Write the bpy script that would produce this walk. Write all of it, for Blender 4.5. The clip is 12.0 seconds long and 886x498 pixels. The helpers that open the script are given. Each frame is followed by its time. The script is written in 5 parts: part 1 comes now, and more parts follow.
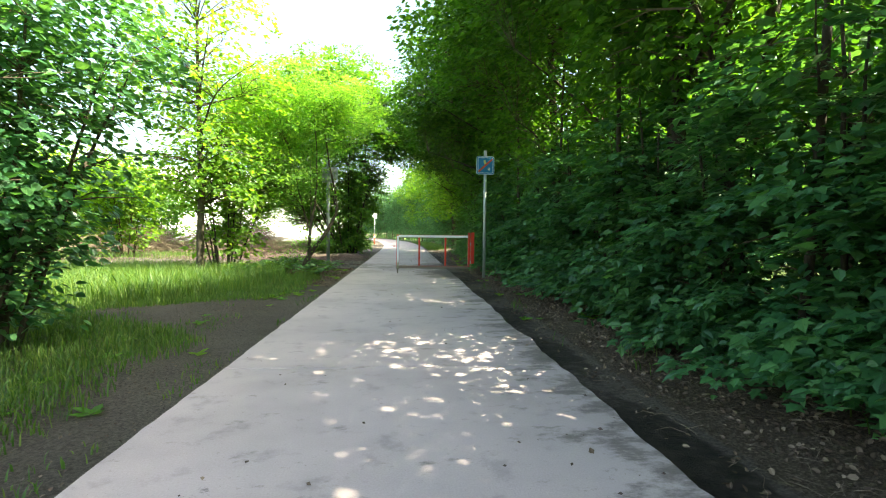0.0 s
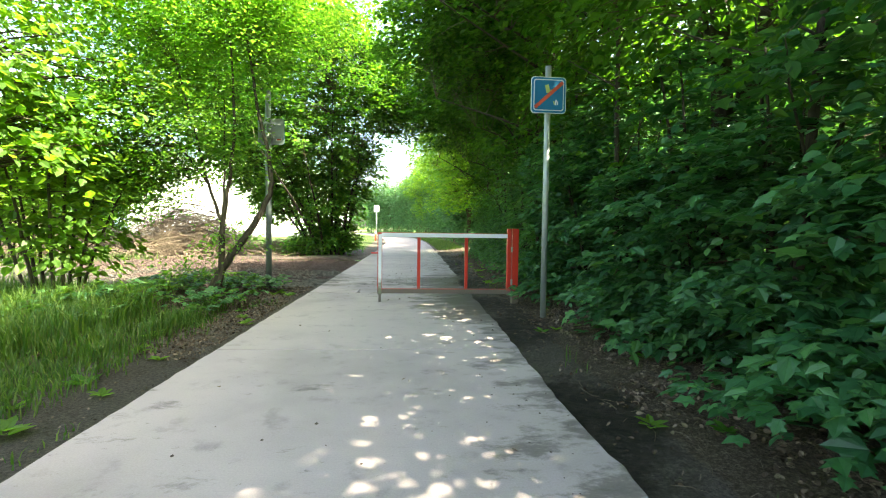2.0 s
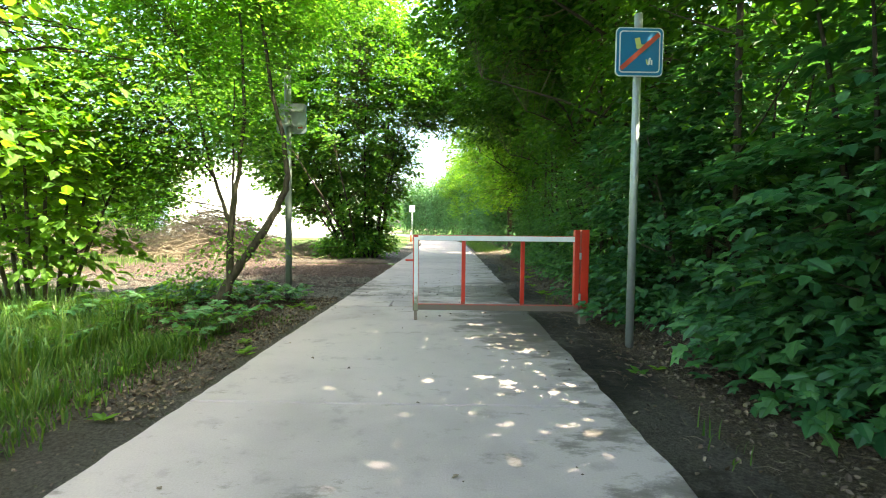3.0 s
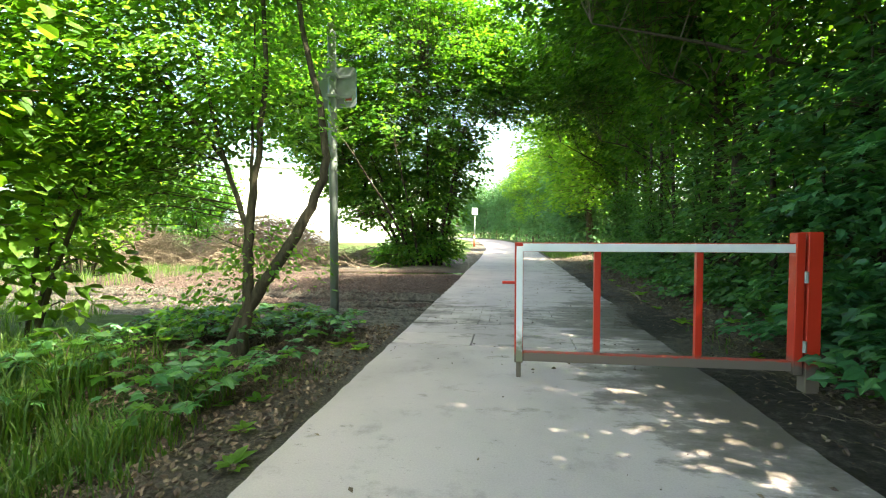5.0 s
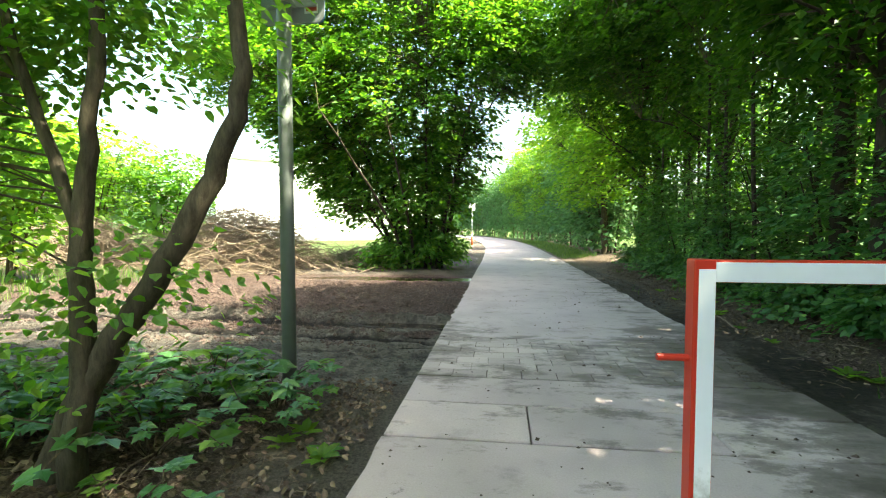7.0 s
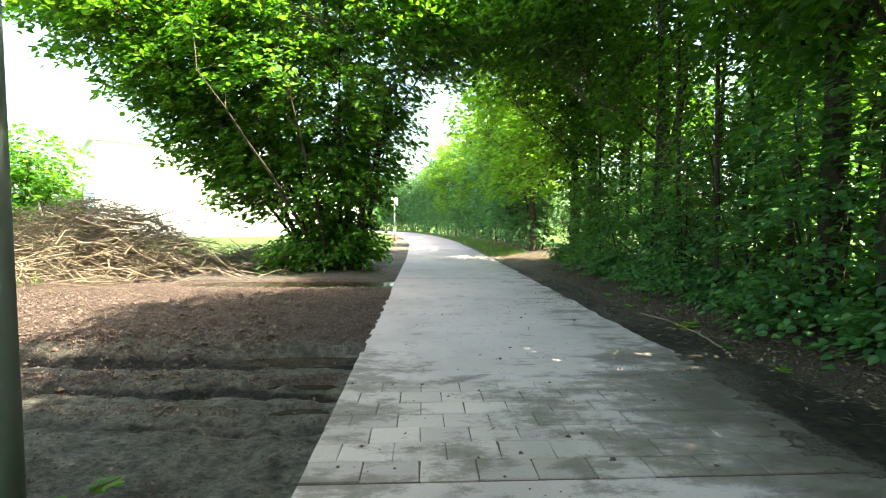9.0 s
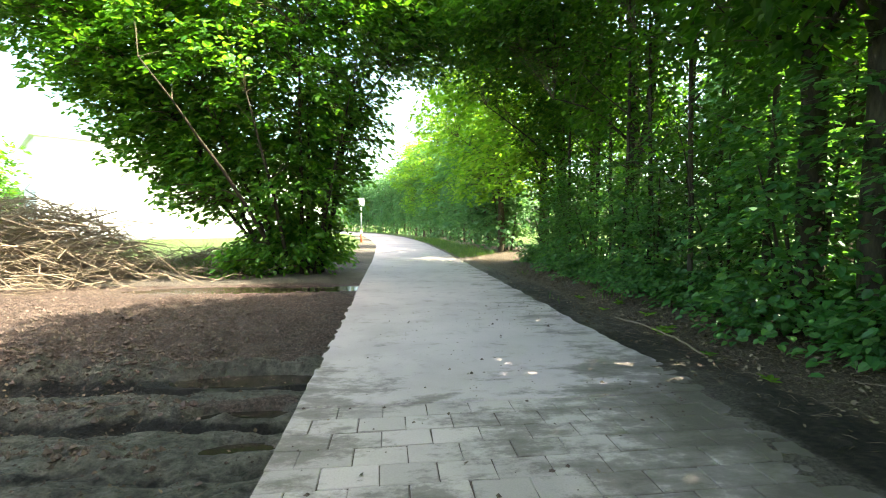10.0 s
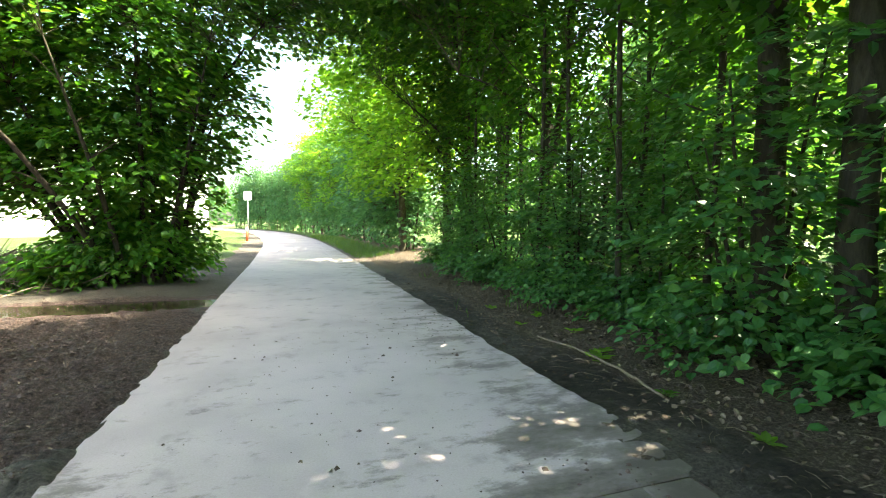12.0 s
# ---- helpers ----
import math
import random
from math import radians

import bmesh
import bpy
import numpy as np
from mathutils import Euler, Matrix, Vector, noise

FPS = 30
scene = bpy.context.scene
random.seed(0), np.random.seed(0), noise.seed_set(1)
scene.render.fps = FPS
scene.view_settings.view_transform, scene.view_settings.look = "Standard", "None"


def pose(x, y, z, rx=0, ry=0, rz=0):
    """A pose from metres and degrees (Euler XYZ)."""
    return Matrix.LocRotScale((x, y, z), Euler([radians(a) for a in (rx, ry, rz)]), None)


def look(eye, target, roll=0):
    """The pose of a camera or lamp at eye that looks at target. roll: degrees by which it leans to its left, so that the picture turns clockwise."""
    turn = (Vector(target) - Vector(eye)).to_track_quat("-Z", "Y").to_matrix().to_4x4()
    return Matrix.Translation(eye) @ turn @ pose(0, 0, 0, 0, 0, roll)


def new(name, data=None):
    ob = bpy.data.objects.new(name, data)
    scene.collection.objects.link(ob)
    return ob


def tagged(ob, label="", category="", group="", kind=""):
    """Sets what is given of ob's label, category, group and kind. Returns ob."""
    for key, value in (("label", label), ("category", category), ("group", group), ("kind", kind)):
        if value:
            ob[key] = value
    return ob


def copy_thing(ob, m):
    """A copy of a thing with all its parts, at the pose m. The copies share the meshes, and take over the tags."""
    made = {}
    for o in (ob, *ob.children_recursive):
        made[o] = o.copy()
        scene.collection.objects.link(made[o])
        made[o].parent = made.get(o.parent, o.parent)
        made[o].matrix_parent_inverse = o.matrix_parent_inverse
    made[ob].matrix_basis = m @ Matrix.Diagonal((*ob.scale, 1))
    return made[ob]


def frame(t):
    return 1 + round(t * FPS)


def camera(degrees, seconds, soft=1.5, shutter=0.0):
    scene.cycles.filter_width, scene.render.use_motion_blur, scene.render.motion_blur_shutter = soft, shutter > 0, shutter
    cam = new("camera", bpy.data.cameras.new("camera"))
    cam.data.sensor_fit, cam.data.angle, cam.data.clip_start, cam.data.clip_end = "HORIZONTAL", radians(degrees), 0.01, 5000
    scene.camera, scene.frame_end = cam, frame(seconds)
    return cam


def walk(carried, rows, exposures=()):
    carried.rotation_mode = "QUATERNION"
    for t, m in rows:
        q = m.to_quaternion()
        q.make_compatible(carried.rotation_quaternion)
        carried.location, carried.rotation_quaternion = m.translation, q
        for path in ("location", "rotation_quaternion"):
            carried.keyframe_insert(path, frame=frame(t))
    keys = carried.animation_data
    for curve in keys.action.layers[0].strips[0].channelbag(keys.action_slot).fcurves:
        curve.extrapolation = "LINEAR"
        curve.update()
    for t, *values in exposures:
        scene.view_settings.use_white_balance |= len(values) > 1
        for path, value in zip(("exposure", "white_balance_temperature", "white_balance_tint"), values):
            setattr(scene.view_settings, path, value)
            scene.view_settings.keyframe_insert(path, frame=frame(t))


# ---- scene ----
cam = camera(88.5, 12.0, 1.1)
UNIT = 0.845          # metres to one unit of the plan below
METRES, EYE, TILT, LEAN, TURN = 16.0 * UNIT, 1.25 * UNIT, -0.95, 0.0, -4.8
ROWS = [
    (0.0, 0.0, 0.0, 0.0, 0.01, -1.14, -0.64),
    (0.5, -0.0024, 0.105, 0.0026, -0.7, -1.32, -0.66),
    (1.0, -0.0064, 0.2143, 0.0049, -0.75, -1.77, -0.77),
    (1.5, -0.0048, 0.3134, 0.0055, -0.19, -1.81, -0.77),
    (2.0, -0.0096, 0.3887, 0.007, 1.27, -1.76, -0.76),
    (2.5, -0.014, 0.4332, 0.0079, 3.29, -1.75, -0.7),
    (3.0, -0.0246, 0.4788, 0.009, 5.69, -1.75, -0.65),
    (5.0, -0.0703, 0.6137, 0.0112, 13.07, -1.35, -0.15),
    (5.5, -0.0817, 0.6421, 0.0117, 13.7, -1.38, -0.14),
    (6.0, -0.0965, 0.6793, 0.0127, 13.69, -1.48, -0.23),
    (6.5, -0.1097, 0.7172, 0.0134, 13.08, -1.62, -0.22),
    (8.5, -0.1353, 0.8412, 0.0157, 5.82, -2.08, -0.23),
    (9.0, -0.1347, 0.8568, 0.0157, 2.37, -2.29, -0.17),
    (9.5, -0.1341, 0.8629, 0.0159, -0.14, -2.23, -0.09),
    (10.0, -0.1339, 0.883, 0.016, -1.62, -2.17, -0.02),
    (10.5, -0.1338, 0.9049, 0.0162, -3.81, -1.97, -0.02),
    (11.0, -0.1307, 0.9167, 0.0169, -6.39, -2.18, 0.01),
    (11.5, -0.1226, 0.9382, 0.0172, -9.62, -2.39, 0.0),
    (12.0, -0.1126, 0.9773, 0.0166, -13.67, -2.49, -0.1),
]
walk(cam, [(t, pose(0, 0, EYE, TILT, LEAN, TURN) @ pose(METRES * x, METRES * y, METRES * z, 90 + pitch, roll, yaw)) for t, x, y, z, yaw, pitch, roll in ROWS],
     [(0.0, 2.48, 7500, -1), (0.5, 2.75, 7500, -1), (3.0, 2.88, 7450, -1), (6.5, 2.72, 7400, -1), (8.5, 2.8, 7350, -1), (12.0, 3.05, 7300, -1)])

# ---- world, sun, exposure ----
SUN_EL, SUN_AZ = 56.0, -18.0          # azimuth counted from +x towards +y
to_sun = Vector((math.cos(radians(SUN_EL)) * math.cos(radians(SUN_AZ)), math.cos(radians(SUN_EL)) * math.sin(radians(SUN_AZ)), math.sin(radians(SUN_EL))))
world = bpy.data.worlds.new("world")
scene.world = world
world.use_nodes = True
sky = world.node_tree.nodes.new("ShaderNodeTexSky")
sky.sky_type, sky.sun_disc = "NISHITA", False
sky.sun_elevation, sky.sun_rotation = radians(SUN_EL), radians(90 - SUN_AZ)
sky.dust_density, sky.air_density = 4.0, 1.0
world.node_tree.links.new(sky.outputs[0], world.node_tree.nodes["Background"].inputs[0])
world.node_tree.nodes["Background"].inputs[1].default_value = 0.15
sun = new("sun", bpy.data.lights.new("sun", "SUN"))
sun.data.energy, sun.data.angle, sun.data.color = 5.0, radians(0.6), (1.0, 0.95, 0.86)
sun.matrix_world = look(to_sun * 60, (0, 0, 0))


# ---- materials ----
def material(name, rough=0.8, metal=0.0, spec=0.4):
    m = bpy.data.materials.new(name)
    m.use_nodes = True
    b = m.node_tree.nodes["Principled BSDF"]
    b.inputs["Roughness"].default_value, b.inputs["Metallic"].default_value, b.inputs["Specular IOR Level"].default_value = rough, metal, spec
    return m, m.node_tree, b


def node(nt, kind, values=(), **attrs):
    n = nt.nodes.new(kind)
    for k, v in attrs.items():
        setattr(n, k, v)
    for i, v in values:
        if hasattr(v, "is_output"):
            nt.links.new(v, n.inputs[i])
        else:
            n.inputs[i].default_value = v
    return n


def plan_position(nt):
    return node(nt, "ShaderNodeVectorMath", [(0, node(nt, "ShaderNodeNewGeometry").outputs["Position"]), (3, 1 / UNIT)], operation="SCALE").outputs[0]


def noise_tex(nt, scale, detail=5, rough=0.6, vec=None):
    if vec is None:
        vec = node(nt, "ShaderNodeTexCoord").outputs["Object"]
    return node(nt, "ShaderNodeTexNoise", [("Vector", vec), ("Scale", scale), ("Detail", detail), ("Roughness", rough)]).outputs["Fac"]


def ramp(nt, fac, stops):
    r = node(nt, "ShaderNodeValToRGB", [("Fac", fac)])
    els = r.color_ramp.elements
    while len(els) < len(stops):
        els.new(0.5)
    for e, (p, c) in zip(els, stops):
        e.position, e.color = p, (*c, 1) if len(c) == 3 else c
    return r.outputs["Color"]


def grey(v):
    return (v, v, v)


def mix(nt, fac, a, b, blend="MIX"):
    n = node(nt, "ShaderNodeMix", data_type="RGBA", blend_type=blend)
    for key, v in (("Factor_Float", fac), ("A_Color", a), ("B_Color", b)):
        s = next(i for i in n.inputs if i.identifier == key)
        if hasattr(v, "is_output"):
            nt.links.new(v, s)
        elif key == "Factor_Float":
            s.default_value = v
        else:
            s.default_value = (*v, 1)
    return next(o for o in n.outputs if o.identifier == "Result_Color")


def bump(nt, b, height, strength=0.4, dist=0.02):
    n = node(nt, "ShaderNodeBump", [("Height", height), ("Strength", strength), ("Distance", dist)])
    nt.links.new(n.outputs[0], b.inputs["Normal"])


def math_node(nt, op, a, c):
    return node(nt, "ShaderNodeMath", [(0, a), (1, c)], operation=op).outputs[0]


def leaf_material(name, dark, mid, light, gloss=0.42, through_light=0.42, glow=(1.75, 1.65, 0.62)):
    m, nt, b = material(name, gloss, 0, 0.45)
    isl = node(nt, "ShaderNodeNewGeometry").outputs["Random Per Island"]
    col = ramp(nt, isl, [(0.0, dark), (0.55, mid), (1.0, light)])
    patch = ramp(nt, noise_tex(nt, 0.9, 2), [(0.3, grey(0.75)), (0.7, grey(1.15))])
    col = mix(nt, 1.0, col, patch, "MULTIPLY")
    col = mix(nt, 0.5, col, ramp(nt, noise_tex(nt, 38, 3), [(0.3, grey(0.72)), (0.7, grey(1.22))]), "MULTIPLY")
    nt.links.new(col, b.inputs["Base Color"])
    tr = node(nt, "ShaderNodeBsdfTranslucent", [("Color", mix(nt, 1.0, col, glow, "MULTIPLY"))])
    ms = node(nt, "ShaderNodeMixShader", [(0, through_light), (1, b.outputs[0]), (2, tr.outputs[0])])
    nt.links.new(ms.outputs[0], nt.nodes["Material Output"].inputs["Surface"])
    return m


LEAF_DEEP = leaf_material("leaf_deep_green", (0.030, 0.110, 0.044), (0.056, 0.172, 0.062), (0.105, 0.250, 0.080), 0.36, 0.36)
LEAF_EDGE = leaf_material("leaf_edge_green", (0.038, 0.125, 0.038), (0.068, 0.186, 0.052), (0.122, 0.252, 0.072), 0.36, 0.42)
LEAF_TREE = leaf_material("leaf_wood_green", (0.034, 0.105, 0.016), (0.055, 0.150, 0.022), (0.090, 0.200, 0.028), 0.45, 0.58)
LEAF_HAZEL = leaf_material("leaf_hazel_green", (0.043, 0.138, 0.022), (0.074, 0.198, 0.030), (0.134, 0.262, 0.044), 0.4, 0.58, (2.0, 1.85, 0.66))
LEAF_SUNNY = leaf_material("leaf_sunny_green", (0.075, 0.200, 0.042), (0.120, 0.270, 0.054), (0.190, 0.330, 0.078), 0.42, 0.62, (2.1, 1.95, 0.72))
LEAF_LIGHT = leaf_material("leaf_light_green", (0.085, 0.195, 0.030), (0.125, 0.250, 0.040), (0.180, 0.300, 0.060), 0.5, 0.64, (2.1, 1.95, 0.72))
# paler, bluer green: the haze of distance is put into the leaf colour
LEAF_FAR_HAZED = leaf_material("leaf_far_hazed_green", (0.062, 0.160, 0.066), (0.085, 0.195, 0.080), (0.120, 0.235, 0.090), 0.55, 0.42, (1.5, 1.5, 0.8))
LEAF_DRY = leaf_material("leaf_dry_brown", (0.048, 0.031, 0.020), (0.120, 0.080, 0.052), (0.28, 0.21, 0.145), 0.8, 0.1, (1.2, 1.0, 0.7))
GRASS = leaf_material("grass_blade", (0.045, 0.115, 0.020), (0.080, 0.165, 0.028), (0.150, 0.215, 0.050), 0.5, 0.42)


def bark_material(name, a, c, scale=9.0):
    m, nt, b = material(name, 0.9, 0, 0.2)
    vec = node(nt, "ShaderNodeMapping", [("Vector", node(nt, "ShaderNodeTexCoord").outputs["Object"]), ("Scale", (1, 1, 0.25))]).outputs[0]
    n1 = noise_tex(nt, scale * 3, 6, 0.7, vec)
    nt.links.new(ramp(nt, n1, [(0.3, a), (0.7, c)]), b.inputs["Base Color"])
    bump(nt, b, n1, 0.7, 0.02)
    return m


BARK = bark_material("bark_grey_brown", (0.036, 0.030, 0.020), (0.115, 0.096, 0.064))
BARK_DARK = bark_material("bark_dark", (0.022, 0.018, 0.013), (0.075, 0.060, 0.042))
TWIG = bark_material("twig_bark", (0.055, 0.043, 0.028), (0.13, 0.10, 0.065), 20)
BRUSH = bark_material("cut_brushwood", (0.115, 0.085, 0.058), (0.32, 0.25, 0.18), 20)


def concrete_material(name, base, blocks=False):
    m, nt, b = material(name, 0.75, 0, 0.35)
    geo = plan_position(nt)
    big = noise_tex(nt, 0.55, 4, 0.6, geo)
    col = ramp(nt, big, [(0.3, tuple(0.80 * v for v in base)), (0.5, base), (0.75, tuple(1.13 * v for v in base))])
    spots = ramp(nt, noise_tex(nt, 3.2, 6, 0.65, geo), [(0.30, grey(0.66)), (0.43, grey(1.0)), (0.75, grey(1.06))])
    col = mix(nt, 0.75, col, spots, "MULTIPLY")
    fine = noise_tex(nt, 90, 4, 0.7, geo)
    col = mix(nt, 0.35, col, ramp(nt, fine, [(0.3, grey(0.7)), (0.7, grey(1.2))]), "MULTIPLY")
    specks = ramp(nt, noise_tex(nt, 26, 3, 0.8, geo), [(0.66, grey(1.0)), (0.74, grey(0.35))])
    col = mix(nt, 0.7, col, specks, "MULTIPLY")
    tread = node(nt, "ShaderNodeMapping", [("Vector", geo), ("Scale", (1.0, 1.5, 1)), ("Rotation", (0, 0, 0.5))]).outputs[0]
    marks = ramp(nt, noise_tex(nt, 5.5, 7, 0.78, tread), [(0.60, grey(1.0)), (0.66, grey(0.42))])
    where = ramp(nt, noise_tex(nt, 1.1, 3, 0.6, geo), [(0.45, grey(0.1)), (0.62, grey(0.85))])
    col = mix(nt, where, col, mix(nt, 1.0, col, marks, "MULTIPLY"))
    # trodden mud, thickest along the verge beside the hedge and round the farm crossing
    xyz = node(nt, "ShaderNodeSeparateXYZ", [(0, geo)]).outputs
    stretched = node(nt, "ShaderNodeMapping", [("Vector", geo), ("Scale", (1.0, 1.9, 1))]).outputs[0]
    n2 = noise_tex(nt, 1.7, 8, 0.72, stretched)
    side = node(nt, "ShaderNodeMapRange", [(0, xyz[0]), (1, 0.4), (2, 1.5), (3, 0.0), (4, 0.15)]).outputs[0]
    cross = math_node(nt, "ABSOLUTE", math_node(nt, "SUBTRACT", xyz[1], 16.6), 0)
    cross = node(nt, "ShaderNodeMapRange", [(0, cross), (1, 0.6), (2, 2.2), (3, 0.14), (4, 0.0)]).outputs[0]
    cross = math_node(nt, "MULTIPLY", cross, node(nt, "ShaderNodeMapRange", [(0, xyz[0]), (1, -0.4), (2, 1.1), (3, 0.75), (4, 1.7)]).outputs[0])
    gate = math_node(nt, "ABSOLUTE", math_node(nt, "SUBTRACT", xyz[1], 13.8), 0)
    gate = node(nt, "ShaderNodeMapRange", [(0, gate), (1, 0.5), (2, 1.9), (3, 0.27), (4, 0.0)]).outputs[0]
    gate = math_node(nt, "MULTIPLY", gate, node(nt, "ShaderNodeMapRange", [(0, xyz[0]), (1, 0.1), (2, 1.0), (3, 0.0), (4, 1.0)]).outputs[0])
    rim = math_node(nt, "ABSOLUTE", math_node(nt, "SUBTRACT", xyz[1], 17.6), 0)
    rim = node(nt, "ShaderNodeMapRange", [(0, rim), (1, 0.4), (2, 1.3), (3, 0.14), (4, 0.0)]).outputs[0]
    rim = math_node(nt, "MULTIPLY", rim, node(nt, "ShaderNodeMapRange", [(0, xyz[0]), (1, -1.3), (2, -0.6), (3, 1.0), (4, 0.0)]).outputs[0])
    mudf = math_node(nt, "ADD", math_node(nt, "ADD", n2, side), math_node(nt, "MAXIMUM", math_node(nt, "MAXIMUM", cross, gate), rim))
    fac = ramp(nt, mudf, [(0.60, grey(0)), (0.68, grey(0.60)), (0.84, grey(0.92))])
    if blocks:
        rnd = node(nt, "ShaderNodeObjectInfo").outputs["Random"]
        col = mix(nt, 1.0, col, ramp(nt, rnd, [(0, grey(0.82)), (1, grey(1.12))]), "MULTIPLY")
    col = mix(nt, fac, col, (0.080, 0.066, 0.050))
    nt.links.new(col, b.inputs["Base Color"])
    nt.links.new(ramp(nt, fac, [(0, grey(0.78)), (1, grey(0.62))]), b.inputs["Roughness"])
    bump(nt, b, math_node(nt, "ADD", fine, math_node(nt, "MULTIPLY", n2, 2.0)), 0.35, 0.006)
    return m


MENDED = concrete_material("mended_concrete", (0.50, 0.412, 0.385))
CONCRETE = concrete_material("worn_concrete", (0.445, 0.366, 0.352))
BLOCK = concrete_material("concrete_block", (0.410, 0.342, 0.318), True)


def ground_material():
    m, nt, b = material("verge_soil_and_grass", 0.9, 0, 0.25)
    geo = plan_position(nt)
    fine, mid, big = noise_tex(nt, 45, 6, 0.75, geo), noise_tex(nt, 7, 6, 0.7, geo), noise_tex(nt, 0.7, 4, 0.6, geo)
    soil = ramp(nt, fine, [(0.28, (0.045, 0.036, 0.028)), (0.5, (0.150, 0.122, 0.098)), (0.75, (0.28, 0.235, 0.195))])
    soil = mix(nt, 0.7, soil, ramp(nt, big, [(0.35, grey(0.7)), (0.7, grey(1.25))]), "MULTIPLY")
    turf = ramp(nt, mid, [(0.3, (0.055, 0.085, 0.020)), (0.55, (0.085, 0.135, 0.030)), (0.8, (0.16, 0.165, 0.07))])
    mud = ramp(nt, mid, [(0.34, (0.075, 0.067, 0.054)), (0.52, (0.205, 0.180, 0.146)), (0.75, (0.32, 0.285, 0.240))])
    crumbly = ramp(nt, fine, [(0.32, (0.022, 0.014, 0.011)), (0.5, (0.125, 0.082, 0.067)), (0.7, (0.265, 0.188, 0.155))])
    lumps = ramp(nt, noise_tex(nt, 17, 7, 0.72, node(nt, "ShaderNodeMapping", [("Vector", geo), ("Scale", (1.0, 2.0, 1))]).outputs[0]), [(0.36, grey(0.35)), (0.5, grey(0.9)), (0.7, grey(1.5))])
    mud = mix(nt, 0.8, mud, lumps, "MULTIPLY")
    crumbly = mix(nt, 0.9, crumbly, lumps, "MULTIPLY")
    mud = mix(nt, 0.6, mud, ramp(nt, fine, [(0.3, grey(0.5)), (0.75, grey(1.25))]), "MULTIPLY")
    litter = ramp(nt, fine, [(0.3, (0.040, 0.029, 0.020)), (0.5, (0.115, 0.084, 0.058)), (0.72, (0.30, 0.235, 0.165))])
    lay = lambda key: node(nt, "ShaderNodeAttribute", attribute_name=key).outputs["Fac"]
    edge = lambda key: ramp(nt, math_node(nt, "ADD", lay(key), math_node(nt, "MULTIPLY", math_node(nt, "SUBTRACT", mid, 0.5), 0.9)), [(0.4, grey(0)), (0.6, grey(1))])
    col = mix(nt, edge("litter"), soil, litter)
    col = mix(nt, edge("mud"), col, mix(nt, edge("churned"), mud, crumbly))
    col = mix(nt, edge("soaked"), col, ramp(nt, fine, [(0.35, (0.010, 0.008, 0.007)), (0.7, (0.050, 0.040, 0.033))]))
    wet = ramp(nt, mid, [(0.34, (0.014, 0.011, 0.008)), (0.52, (0.046, 0.036, 0.027)), (0.75, (0.100, 0.080, 0.062))])
    col = mix(nt, edge("bank"), col, mix(nt, 0.8, wet, lumps, "MULTIPLY"))
    col = mix(nt, edge("turf"), col, turf)
    nt.links.new(col, b.inputs["Base Color"])
    nt.links.new(ramp(nt, math_node(nt, "MULTIPLY", math_node(nt, "MAXIMUM", lay("mud"), lay("bank")), ramp(nt, big, [(0.3, grey(1)), (0.7, grey(0.4))])), [(0, grey(0.92)), (1, grey(0.45))]), b.inputs["Roughness"])
    grit = noise_tex(nt, 140, 4, 0.75, geo)
    bump(nt, b, math_node(nt, "ADD", math_node(nt, "ADD", math_node(nt, "ADD", fine, math_node(nt, "MULTIPLY", lumps, 0.6)), math_node(nt, "MULTIPLY", grit, 0.5)), math_node(nt, "MULTIPLY", mid, 2.0)), 1.0, 0.05)
    return m


GROUND = ground_material()


def plain(name, col, rough=0.5, metal=0.0, grime=0.25, scale=6.0, dirt=(0.12, 0.10, 0.08), spec=0.4):
    m, nt, b = material(name, rough, metal, spec)
    n1, n2 = noise_tex(nt, scale, 6, 0.7), noise_tex(nt, scale * 8, 4, 0.7)
    c = mix(nt, math_node(nt, "MULTIPLY", ramp(nt, n1, [(0.45, grey(0)), (0.75, grey(1))]), grime), col, dirt)
    c = mix(nt, 0.25, c, ramp(nt, n2, [(0.3, grey(0.75)), (0.7, grey(1.15))]), "MULTIPLY")
    nt.links.new(c, b.inputs["Base Color"])
    nt.links.new(ramp(nt, n2, [(0.3, grey(max(0, rough - 0.1))), (0.7, grey(min(1, rough + 0.15)))]), b.inputs["Roughness"])
    bump(nt, b, n2, 0.15, 0.002)
    return m


def gate_paint(name, col, rust=(0.15, 0.115, 0.085), low=0.34, high=0.12):
    """Paint that has worn and greyed towards the splash zone near the ground."""
    m, nt, b = material(name, 0.42, 0, 0.45)
    geo = plan_position(nt)
    z = node(nt, "ShaderNodeSeparateXYZ", [(0, geo)]).outputs[2]
    n1 = noise_tex(nt, 14, 6, 0.7, geo)
    f = node(nt, "ShaderNodeMapRange", [(0, z), (1, high), (2, low), (3, 0.62), (4, 0.0)]).outputs[0]
    f = ramp(nt, math_node(nt, "ADD", f, math_node(nt, "MULTIPLY", n1, 0.62)), [(0.50, grey(0)), (0.78, grey(1))])
    c = mix(nt, f, mix(nt, 0.25, col, ramp(nt, noise_tex(nt, 3, 4, 0.6, geo), [(0.3, grey(0.75)), (0.7, grey(1.1))]), "MULTIPLY"), rust)
    nt.links.new(c, b.inputs["Base Color"])
    nt.links.new(ramp(nt, f, [(0, grey(0.4)), (1, grey(0.85))]), b.inputs["Roughness"])
    bump(nt, b, n1, 0.2, 0.002)
    return m


